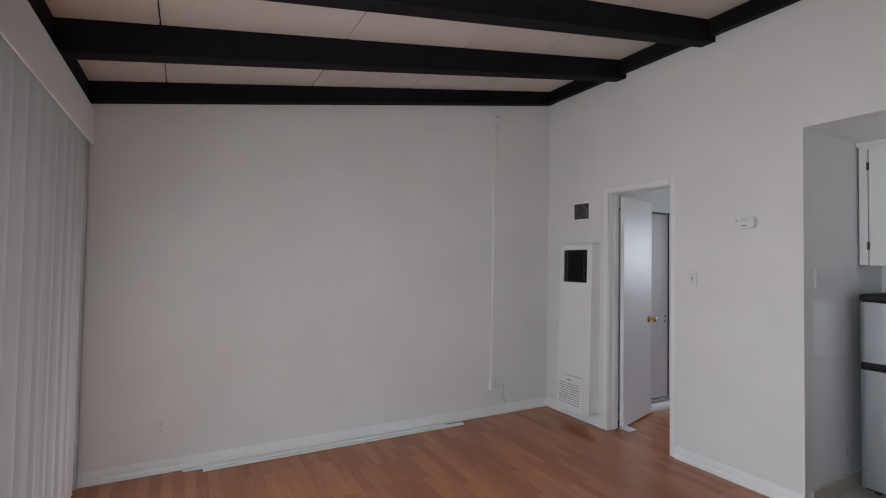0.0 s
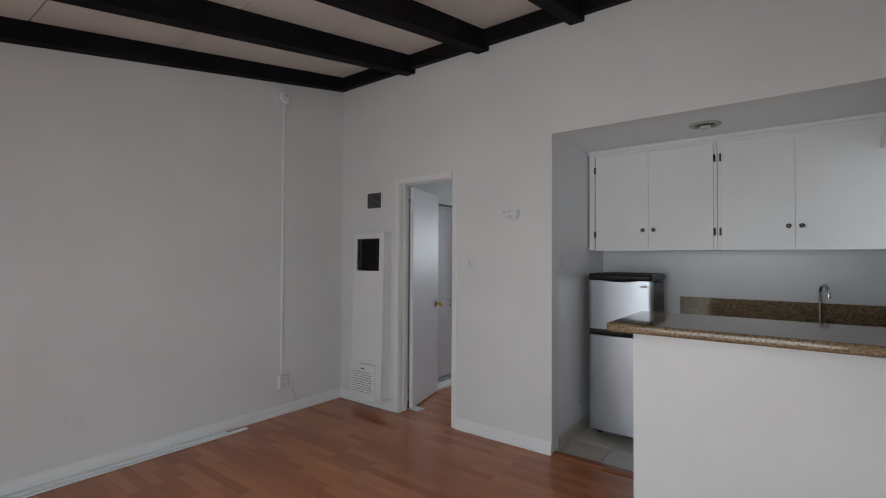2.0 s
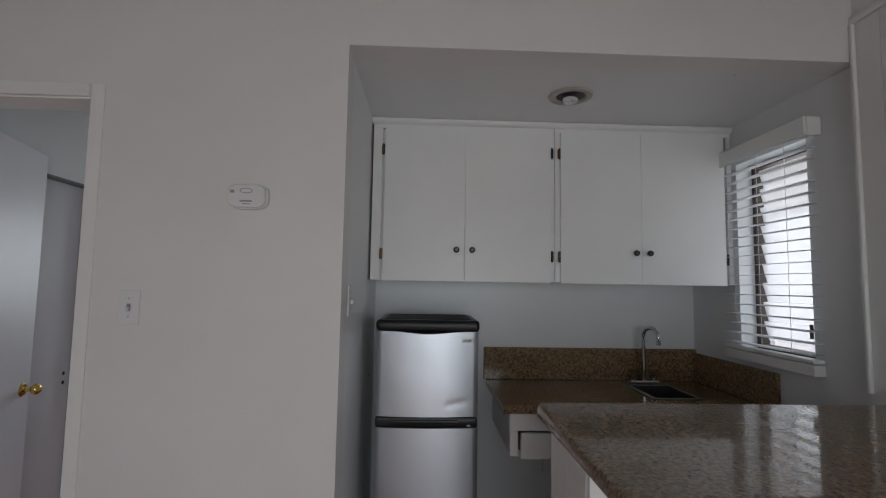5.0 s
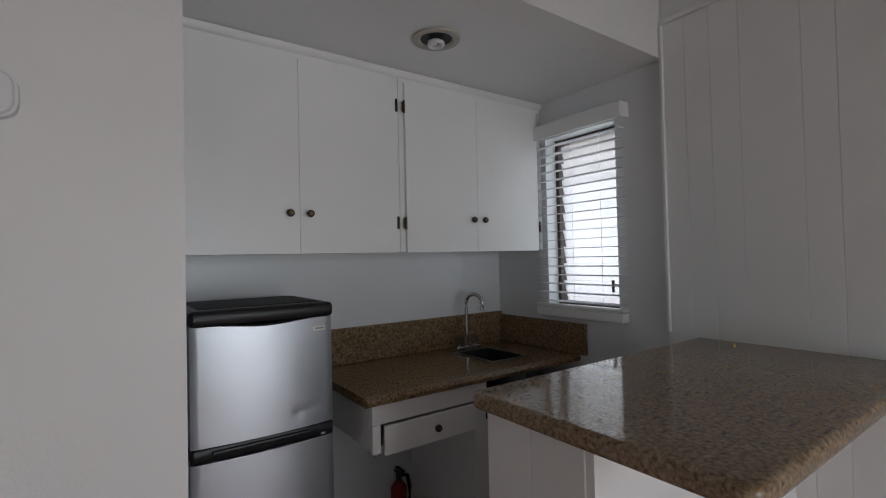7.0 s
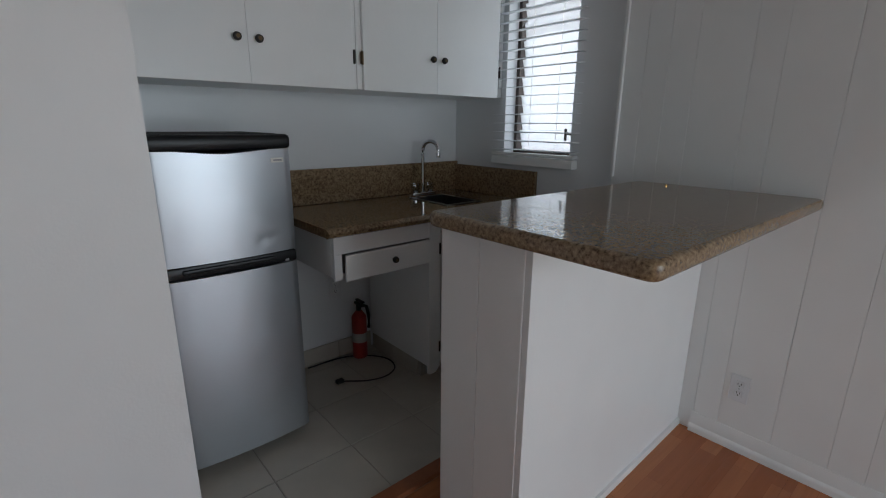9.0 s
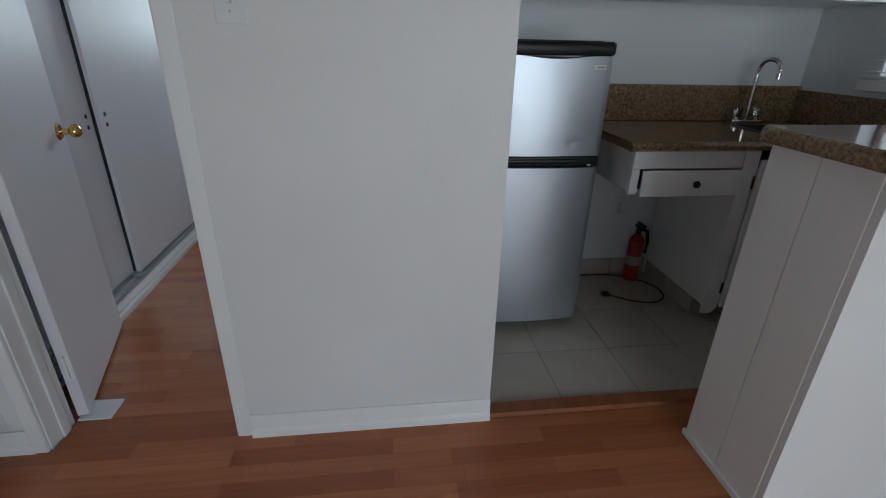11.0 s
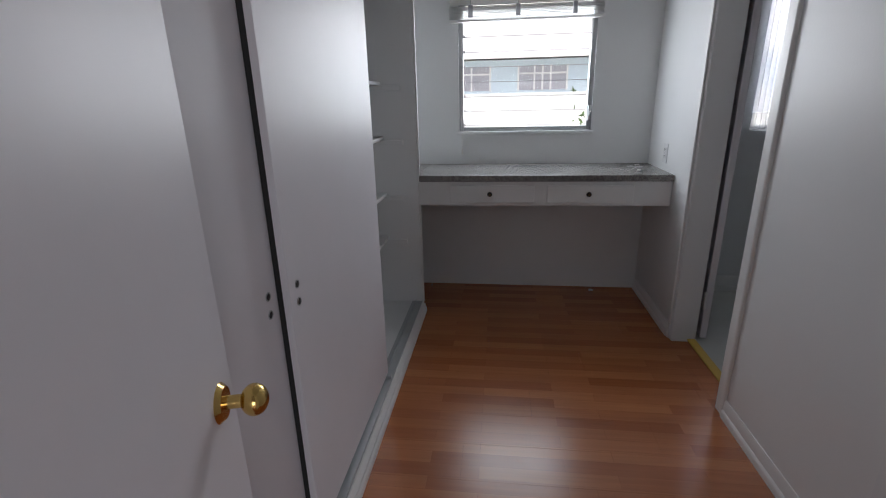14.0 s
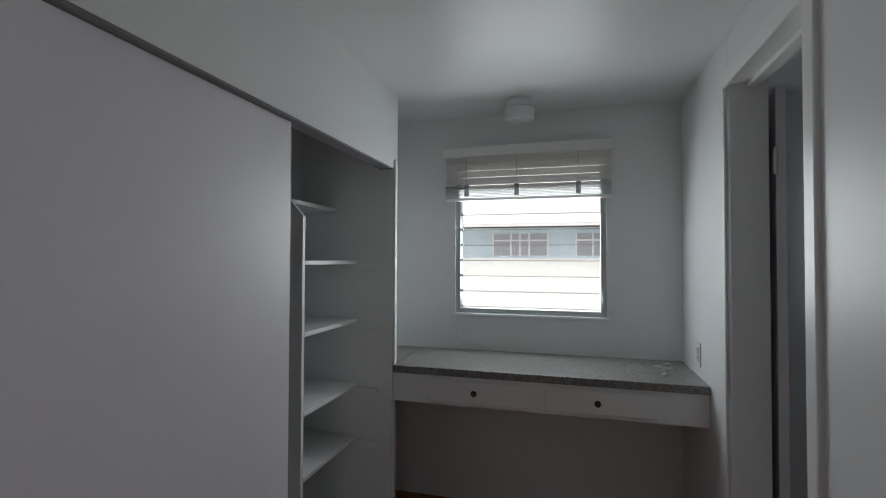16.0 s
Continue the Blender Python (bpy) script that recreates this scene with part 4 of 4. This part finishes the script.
kb = thing("slat_blind", (KX1 - 0.03, 0.47, 2.1), "white two-inch slat blind lowered over kitchen window", "blind")
part("valance", box((KX1 - 0.075, 0.17, 2.05), (KX1 - 0.06, 0.75, 2.125), 0.004), TRIM, kb)
part("valance_return", box((KX1 - 0.0595, 0.17, 2.05), (KX1 - 0.002, 0.183, 2.125), 0.002), TRIM, kb)
part("headrail", box((KX1 - 0.058, 0.205, 2.075), (KX1 - 0.004, 0.74, 2.12)), TRIM, kb)
slat_blind(kb, "y", KX1 - 0.031, 0.195, 0.735, [1.17 + i * 0.0465 for i in range(19)], 0.048, radians(3), SLAT)
part("bottom_rail", box((KX1 - 0.055, 0.195, 1.14), (KX1 - 0.007, 0.735, 1.155), 0.003), TRIM, kb)
for y in (0.3, 0.47, 0.64):
    part("ladder_cord", rod((KX1 - 0.057, y, 1.155), (KX1 - 0.057, y, 2.08), 0.001, seg=6), LABELWHITE, kb)

# breakfast peninsula
PZ = 1.068
pn = thing("peninsula", (3.5, -0.3, 0), "white painted breakfast bar partition with plank end", "peninsula")
part("front_panel", prism([(2.915, -0.477), (4.072, -0.447), (4.072, -0.426), (2.915, -0.456)], "z", 0.0, PZ - 0.045), TRIM, pn)
part("end_plank", box((2.913, -0.4555, 0.0), (2.93, -0.3008, PZ - 0.045), 0.003), TRIM, pn)
part("end_plank", box((2.913, -0.2992, 0.0), (2.93, -0.145, PZ - 0.045), 0.003), TRIM, pn)
part("back_panel", box((2.931, -0.165, 0.0), (4.072, -0.145, PZ - 0.045), 0.002), TRIM, pn)
part("front_shoe", prism([(2.913, -0.488), (4.072, -0.458), (4.072, -0.4475), (2.913, -0.4775)], "z", 0.0, 0.03), TRIM, pn)
part("end_shoe", box((2.903, -0.476, 0.0), (2.9125, -0.14, 0.025), 0.003), TRIM, pn)
for x in (3.05, 3.85):
    part("bracket", box((x, -0.6, PZ - 0.06), (x + 0.006, -0.479, PZ - 0.045)), ALU, pn)


def rounded_slab(x0, y0, x1, y1, z0, z1, r):
    corner = 0.03
    pts = [(x1, y0), (x1, y1)]
    for cx, cy, a0 in ((x0 + corner, y1 - corner, 90), (x0 + corner, y0 + corner, 180)):
        pts += [(cx + corner * math.cos(radians(a0 + k * 15)), cy + corner * math.sin(radians(a0 + k * 15))) for k in range(7)]
    bm = prism(pts, "z", z0, z1)
    edges = [e for e in bm.edges if len(e.link_faces) == 2 and abs(abs(e.link_faces[0].normal.z) - abs(e.link_faces[1].normal.z)) > 0.5]
    bmesh.ops.bevel(bm, geom=edges, offset=r, segments=4, profile=0.5, affect="EDGES")
    return bm


single("bar_top", rounded_slab(2.868, -0.795, 4.072, -0.128, PZ - 0.044, PZ, 0.014), GRANITE, (3.5, -0.5, PZ - 0.044), "polished brown speckled granite bar top", "countertop")
single("screw_fixing", rod((3.98, -0.3, PZ), (3.98, -0.3, PZ + 0.006), 0.005), BRASS, (3.98, -0.3, PZ), "tiny brass fitting on the granite bar top", "fitting")

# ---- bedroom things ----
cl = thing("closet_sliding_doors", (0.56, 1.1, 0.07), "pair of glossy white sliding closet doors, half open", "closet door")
for name, x0, y0, y1, py in (("rear_panel", 0.518, 0.23, 1.165, 1.09), ("front_panel", 0.555, 1.13, 2.025, 1.177)):
    p = part(name, box((x0, y0, 0.095), (x0 + 0.02, y1, 1.945), 0.002), DOORPAINT, cl)
    for z in (0.857, 0.906):
        part("finger_hole", rod((x0 + 0.0202, py, z), (x0 + 0.021, py, z), 0.0095), BLACK, p)
        part("hole_rim", tube([(x0 + 0.021, py + 0.0105 * math.cos(a), z + 0.0105 * math.sin(a)) for a in (2 * math.pi * k / 16 for k in range(17))], 0.0016, 6), ALU, p)
# black strip put in the gap to stand for the shade between the panels
part("gap_shade", box((0.539, 1.133, 0.096), (0.5545, 1.14, 1.944)), BLACKMATT, cl, "dark strip standing in for shade between the sliding panels")
part("floor_track", join(box((0.533, 0.23, 0.071), (0.6, 2.915, 0.076)), box((0.557, 0.23, 0.076), (0.56, 2.915, 0.088)), box((0.597, 0.23, 0.076), (0.6, 2.915, 0.084))), ALU, cl, "aluminium bottom track")
part("guide", box((0.53, 1.1, 0.076), (0.596, 1.135, 0.094), 0.003), ALU, cl)
part("guide", box((0.555, 1.995, 0.077), (0.596, 2.024, 0.094), 0.003), ALU, cl)
part("head_track", box((0.53, 0.23, 1.947), (0.598, 2.915, 1.9545)), GREYJAMB, cl)

sh = thing("closet_shelving", (0.3, 2.5, 0.07), "white painted fixed shelves inside the closet", "shelves")
part("divider", prism([(0.06, 0.075), (0.4, 0.075), (0.4, 1.655), (0.34, 1.722), (0.06, 1.722)], "y", 2.38, 2.4), BEDWALL, sh)
part("top_shelf", box((0.06, 0.25, 1.727), (0.27, 2.915, 1.747), 0.002), BEDWALL, sh)
for z in (0.53, 0.81, 1.152, 1.463):
    part("shelf", box((0.06, 2.402, z - 0.02), (0.4, 2.915, z), 0.002), BEDWALL, sh)
    part("cleat", box((0.06, 2.9, z - 0.05), (0.52, 2.918, z - 0.021), 0.002), BEDWALL, sh)

dk = thing("built_in_desk", (1.35, 3.16, 0.72), "white built-in desk with grey mottled laminate top", "desk")
part("top", box((0.61, 2.903, 0.879), (2.098, 3.428, 0.917), 0.004), DESKTOP, dk, "grey mottled laminate top")
part("top_end", box((0.3, 2.987, 0.879), (0.6095, 3.428, 0.917), 0.002), DESKTOP, dk)
da = dk
part("apron", box((0.602, 2.92, 0.73), (2.098, 2.938, 0.878), 0.002), TRIM, da)
part("underside", box((0.61, 2.939, 0.742), (2.098, 3.2, 0.747)), TRIM, da)
for x0, x1, kx in ((0.8, 1.31, 1.05), (1.385, 1.885, 1.635)):
    d = part("drawer_front", box((x0, 2.908, 0.749), (x1, 2.9195, 0.855), 0.003), TRIM, da)
    knob((kx - 0.008, 2.908, 0.804), (0, -1, 0), d)
single("paper_scrap", box((1.93, 3.05, 0.9175), (1.95, 3.065, 0.929), 0.004), LABELWHITE, (1.94, 3.06, 0.9175), "small white plastic cap on the desk", "cap")
single("paper_scrap", box((1.98, 3.3, 0.9175), (2.01, 3.312, 0.926), 0.003), LABELWHITE, (2.0, 3.3, 0.9175), "small white plastic cap on the desk", "cap")
single("thin_wire", tube([(1.78 + 0.045 * k / 3, 3.12 + 0.05 * math.sin(k * 0.7), 0.9192) for k in range(12)], 0.0007, 6), LABELWHITE, (1.85, 3.12, 0.9192), "thin loose white wire on the desk", "wire")
single("paper_scrap", box((1.76, 3.34, 0.002), (1.79, 3.36, 0.012), 0.003), LABELWHITE, (1.77, 3.35, 0.002), "scrap of white paper on the floor", "scrap")
single("floor_scrap", tube([(1.52, 1.02, 0.004), (1.535, 1.03, 0.006), (1.55, 1.022, 0.004)], 0.0035, 6), BARK, (1.53, 1.02, 0.0), "tiny dry brown scrap on the laminate", "scrap")
setting("trim_closet_end", box((0.601, 2.925, 0.07), (0.612, 2.94, 2.0), 0.002), TRIM, "thin white trim at the closet end", "trim")

# bedroom louvre window
bw = thing("window_2", (1.26, 3.5, 1.13), "aluminium louvre window above the desk", "window", kind="structure")
part("window_frame", join(box((0.816, 3.445, 1.14), (0.845, 3.5, 2.059), 0.002), box((1.675, 3.445, 1.14), (1.704, 3.5, 2.059), 0.002),
                          box((0.845, 3.445, 1.14), (1.675, 3.5, 1.169), 0.002), box((0.845, 3.445, 2.03), (1.675, 3.5, 2.059), 0.002)), ALU, bw)
for i in range(9):
    z = 1.179 + i * 0.0945
    p = part("pane", prism([(3.46, z), (3.465, z - 0.001), (3.482, z + 0.098), (3.477, z + 0.099)], "x", 0.848, 1.672), FROST, bw)
    p.visible_shadow = False
    part("louvre_clip", box((0.846, 3.452, z - 0.006), (0.86, 3.47, z + 0.012), 0.001), ALU, bw)
    part("louvre_edge", box((0.848, 3.4555, z - 0.002), (1.672, 3.4595, z + 0.0015)), LABELGREY, bw)
part("operator", join(box((1.68, 3.42, 1.2), (1.7, 3.445, 1.3), 0.004), rod((1.69, 3.42, 1.23), (1.69, 3.4, 1.26), 0.006)), ALU, bw)
part("sill", box((0.8, 3.418, 1.119), (1.72, 3.4295, 1.139), 0.003), BEDWALL, bw)
bb = thing("slat_blind", (1.24, 3.39, 2.1), "cream slat blind half raised over bedroom window", "blind")
part("headrail", box((0.75, 3.36, 2.09), (1.735, 3.425, 2.15), 0.004), TRIM, bb)
slat_blind(bb, "x", 3.395, 0.765, 1.73, [1.945 + i * 0.042 for i in range(4)], 0.05, radians(-38), CREAMSLAT)
slat_blind(bb, "x", 3.395, 0.762, 1.73, [1.845 + i * 0.0085 for i in range(9)], 0.05, radians(0), TRIM)
part("bottom_rail", box((0.762, 3.37, 1.825), (1.732, 3.42, 1.841), 0.004), TRIM, bb)
for x in (0.9, 1.2, 1.55):
    part("ladder_tape", box((x - 0.014, 3.366, 1.85), (x + 0.014, 3.369, 1.92)), LABELGREY, bb)
    part("cord", rod((x, 3.368, 1.9), (x, 3.368, 2.09), 0.0015, seg=6), LABELGREY, bb)
part("pull_cord", rod((0.84, 3.37, 1.02), (0.84, 3.37, 2.09), 0.0012, seg=6), LABELWHITE, bb)
part("cord_tassel", rod((0.84, 3.37, 0.99), (0.84, 3.37, 1.02), 0.006, 0.003), LABELWHITE, bb)
al = thing("smoke_alarm", (1.235, 3.2, BEDC), "round white ceiling smoke alarm with ringed vents", "smoke alarm")
part("base", rod((1.235, 3.2, BEDC - 0.042), (1.235, 3.2, BEDC - 0.001), 0.07, seg=36), WHITEPLASTIC, al)
part("cover", rod((1.235, 3.2, BEDC - 0.112), (1.235, 3.2, BEDC - 0.046), 0.079, 0.083, 36, 0.009), WHITEPLASTIC, al)
for r in (0.02, 0.034, 0.048, 0.06):
    part("vent_ring", tube([(1.235 + r * math.cos(a), 3.2 + r * math.sin(a), BEDC - 0.114) for a in (2 * math.pi * k / 32 for k in range(33))], 0.0028, 6), WHITEPLASTIC, al)

# bathroom window with sheer curtain
tw = thing("window_3", (2.75, 3.5, 1.12), "small bathroom window behind sheer curtain", "window", kind="structure")
part("window_frame", join(box((2.711, 3.47, 1.121), (2.74, 3.51, 2.049)), box((3.02, 3.47, 1.121), (3.049, 3.51, 2.049)), box((2.74, 3.47, 1.121), (3.02, 3.51, 1.15)), box((2.74, 3.47, 2.02), (3.02, 3.51, 2.049))), TRIM, tw)
p = part("pane", box((2.74, 3.488, 1.15), (3.02, 3.492, 2.02)), FROST, tw)
p.visible_shadow = False


def pleated(x0, x1, y, z0, z1, amp, waves):
    bm = bmesh.new()
    n = waves * 8
    rows = [[bm.verts.new((x0 + (x1 - x0) * k / n, y + amp * math.sin(2 * math.pi * waves * k / n) * (0.6 + 0.4 * f), z0 + (z1 - z0) * (1 - f))) for k in range(n + 1)] for f in (0, 0.33, 0.66, 1)]
    for a, b in zip(rows, rows[1:]):
        for k in range(n):
            bm.faces.new((a[k], a[k + 1], b[k + 1], b[k]))
    return bm


cu = thing("curtain", (2.9, 3.4, 2.0), "sheer white gathered curtain with lace hem", "curtain")
part("cloth", pleated(2.69, 3.09, 3.395, 1.235, 2.065, 0.012, 13), CURTAIN, cu)
part("lace_hem", pleated(2.69, 3.09, 3.395, 1.135, 1.2345, 0.014, 13), LACE, cu, "patterned lace hem")
part("rod", rod((2.67, 3.395, 2.075), (3.11, 3.395, 2.075), 0.006), TRIM, cu)

# ---- outside ----
setting("ground", box((-80, -80, -3.0), (80, 80, -2.9)), GROUND, "pale concrete ground around the building", "ground")


def house_window(x0, x1, z0, z1, y, parent):
    w = part("window", box((x0, y - 0.03, z0), (x1, y - 0.001, z1)), HOUSEGLASS, parent, "dark sliding window")
    for x in (x0, (x0 * 2 + x1) / 3, (x0 + x1) / 2, (x0 + 2 * x1) / 3, x1):
        part("mullion", box((x - 0.03, y - 0.06, z0 - 0.03), (x + 0.03, y - 0.031, z1 + 0.03)), HOUSEWHITE, w)
    part("mullion", box((x0, y - 0.065, z1 - 0.28), (x1, y - 0.061, z1 - 0.22)), HOUSEWHITE, w)


hs = thing("neighbour_house", (0, 18, -2.9), "two-storey pale blue stucco house with pale roof", "house")
part("wall", box((-14, 18, -2.9), (16, 30, 2.62)), HOUSEBLUE, hs)
# white sheet over the blue wall paints in its overexposed lower part
part("lower_wall", box((-14, 17.9, -2.9), (16, 17.999, 1.5)), HOUSEWHITE, hs, "lower wall whitened to stand for overexposure")
part("roof", prism([(17.2, 2.62), (24, 6.3), (30.8, 2.62), (30.8, 2.74), (24, 6.45), (17.2, 2.74)], "x", -14.6, 16.6), ROOF, hs)
for x0, x1 in ((-1.3, 0.7), (1.7, 3.4), (5.5, 7.5), (-5.4, -3.4)):
    house_window(x0, x1, 1.6, 2.4, 18, hs)
eave = [(4.28, 2.42), (5.4, 2.15), (5.4, 2.03), (5.36, 2.03), (4.28, 2.3)]
setting("eaves", prism(eave, "y", -1.0, 3.0), SOFFIT, "brown painted roof eaves outside the kitchen window", "eaves")
# made-up house, added as pale backdrop for the washed-out kitchen window view
hs2 = thing("side_backdrop", (16, 1, -2.9), "made-up greyish white house as backdrop to the bright kitchen window", "house")
part("wall", box((16, -14, -2.9), (22, 40, 6.2)), SIDESTUCCO, hs2)
part("eaves", box((15.4, -14.4, 6.2), (22.5, 40.4, 6.5)), SOFFIT, hs2)
tr = thing("garden_tree", (4.6, 12, -2.9), "leafy green tree beside the neighbouring house", "tree")
part("trunk", join(rod((4.6, 12, -2.9), (4.6, 12, -0.5), 0.14, 0.09), rod((4.6, 12, -0.5), (4.9, 12.2, 1.0), 0.08, 0.03), rod((4.6, 12, -0.6), (4.2, 11.8, 0.9), 0.08, 0.03)), BARK, tr)
rng = random.Random(4)
vs, fs = [], []
for i in range(2600):
    c = Vector((rng.gauss(4.3, 0.55), rng.gauss(12, 0.55), rng.gauss(0.5, 0.6)))
    q = Euler((rng.uniform(0, 6), rng.uniform(0, 6), rng.uniform(0, 6)))
    n0 = len(vs)
    for u, v in ((-0.09, 0), (0, -0.035), (0.09, 0), (0, 0.035)):
        p = Vector((u, v, 0))
        p.rotate(q)
        vs.append(tuple(c + p - Vector((4.6, 12, -2.9))))
    fs.append((n0, n0 + 1, n0 + 2, n0 + 3))
me = bpy.data.meshes.new("crown")
me.from_pydata(vs, [], fs)
me.materials.append(LEAF)
crown = new("crown", me)
crown.parent = tr

# ---- pieces of floors and walls ----


def clip_pieces(x0, x1, y0, y1, w, d, shift):
    """Rows of w by d pieces over a rectangle, each row shifted."""
    out = []
    r = 0
    y = y0
    while y < y1 - 1e-6:
        yb = min(y + d, y1)
        x = x0 - (shift * r) % w
        while x < x1 - 1e-6:
            a, b = max(x, x0), min(x + w, x1)
            if b - a > 0.01:
                out.append((a, b, y, yb))
            x += w
        y += d
        r += 1
    return out


floor = setting("floor", join(box((0, SOUTH - 0.15, -0.1), (4.13, 0.0, -0.006)), box((0.785, 0.0, -0.1), (1.366, 0.12, -0.006)), box((0.6, 0.12, -0.1), (2.1, 3.43, -0.006)), box((0.3, 2.985, -0.1), (0.6, 3.43, -0.006)), box((2.1, 1.985, -0.1), (2.236, 2.63, -0.006))), GREYJAMB, "reddish wood laminate floor", "floor")
shared = {}


def piece(name, dims, at, mat, parent, bevel):
    key = (name, tuple(round(d, 4) for d in dims))
    if key not in shared:
        w, d, h = dims
        b = bevel
        bm = bmesh.new()
        lo = [bm.verts.new(p) for p in ((0, 0, 0), (w, 0, 0), (w, d, 0), (0, d, 0))]
        mid = [bm.verts.new((v.co.x, v.co.y, h - b)) for v in lo]
        top = [bm.verts.new(p) for p in ((b, b, h), (w - b, b, h), (w - b, d - b, h), (b, d - b, h))]
        for a, c in ((lo, mid), (mid, top)):
            for k in range(4):
                bm.faces.new((a[k], a[(k + 1) % 4], c[(k + 1) % 4], c[k]))
        bm.faces.new(top)
        me = bpy.data.meshes.new(name)
        bm.to_mesh(me)
        bm.free()
        me.materials.append(mat)
        shared[key] = me
    ob = new(name, shared[key])
    ob.parent = parent
    ob.location = at
    return ob


g = 0.0002
for a, b, c, d in clip_pieces(0.0, 4.118, SOUTH - 0.14, -0.004, 1.29, 0.195, 0.5):
    piece("plank", (b - a - 2 * g, d - c - 2 * g, 0.006), (a + g, c + g, -0.006), LAMINATE, floor, 0.0003)
for a, b, c, d in clip_pieces(0.786, 1.365, -0.004, 0.12, 1.29, 0.195, 0.5) + clip_pieces(0.6, 2.1, 0.12, 3.43, 1.29, 0.195, 0.5) + clip_pieces(0.3, 0.599, 2.986, 3.43, 1.29, 0.195, 0.5) + clip_pieces(2.1, 2.235, 1.985, 2.63, 1.29, 0.195, 0.5):
    piece("plank", (b - a - 2 * g, d - c - 2 * g, 0.006), (a + g, c + g, -0.006), LAMINATE, floor, 0.0003)

kfloor = setting("floor_kitchen", box((KX0, 0.0, -0.1), (KX1, KBACK, -0.003)), GROUT, "beige ceramic tile kitchen floor", "floor")
xs = [KX0, 2.54, 2.865, 3.19, 3.515, 3.84, KX1]
ys = [0.0, 0.045, 0.37, 0.695, 1.02, KBACK]
for x0, x1 in zip(xs, xs[1:]):
    for y0, y1 in zip(ys, ys[1:]):
        piece("tile", (x1 - x0 - 0.005, y1 - y0 - 0.005, 0.006), (x0 + 0.0025, y0 + 0.0025, -0.006), TILE, kfloor, 0.0015)

east = thing("wall_panelling", (4.075, -2, 0), "white painted vertical grooved wall panelling", "panelling", kind="structure")
edges = [-0.002, -0.104, -0.203, -0.31, -0.506, -0.603, -0.795, -0.975, -1.08, -1.2, -1.31, -1.5, -1.6, -1.8, -1.9, -2.05, -2.2, -2.3, -2.5, -2.62, -2.8, -2.9, -3.1, -3.2, -3.4, -3.5, -3.7, SOUTH]
for y1, y0 in zip(edges, edges[1:]):
    part("board", box((4.0745, y0 + 0.0006, 0.0), (4.0784, y1 - 0.0006, min(2.404, beam_z(y0) + 0.1)), 0.0012, 1), TRIM, east)
part("cap_moulding", box((4.062, -3.3, 2.405), (4.0784, -0.002, 2.432), 0.004), TRIM, east)
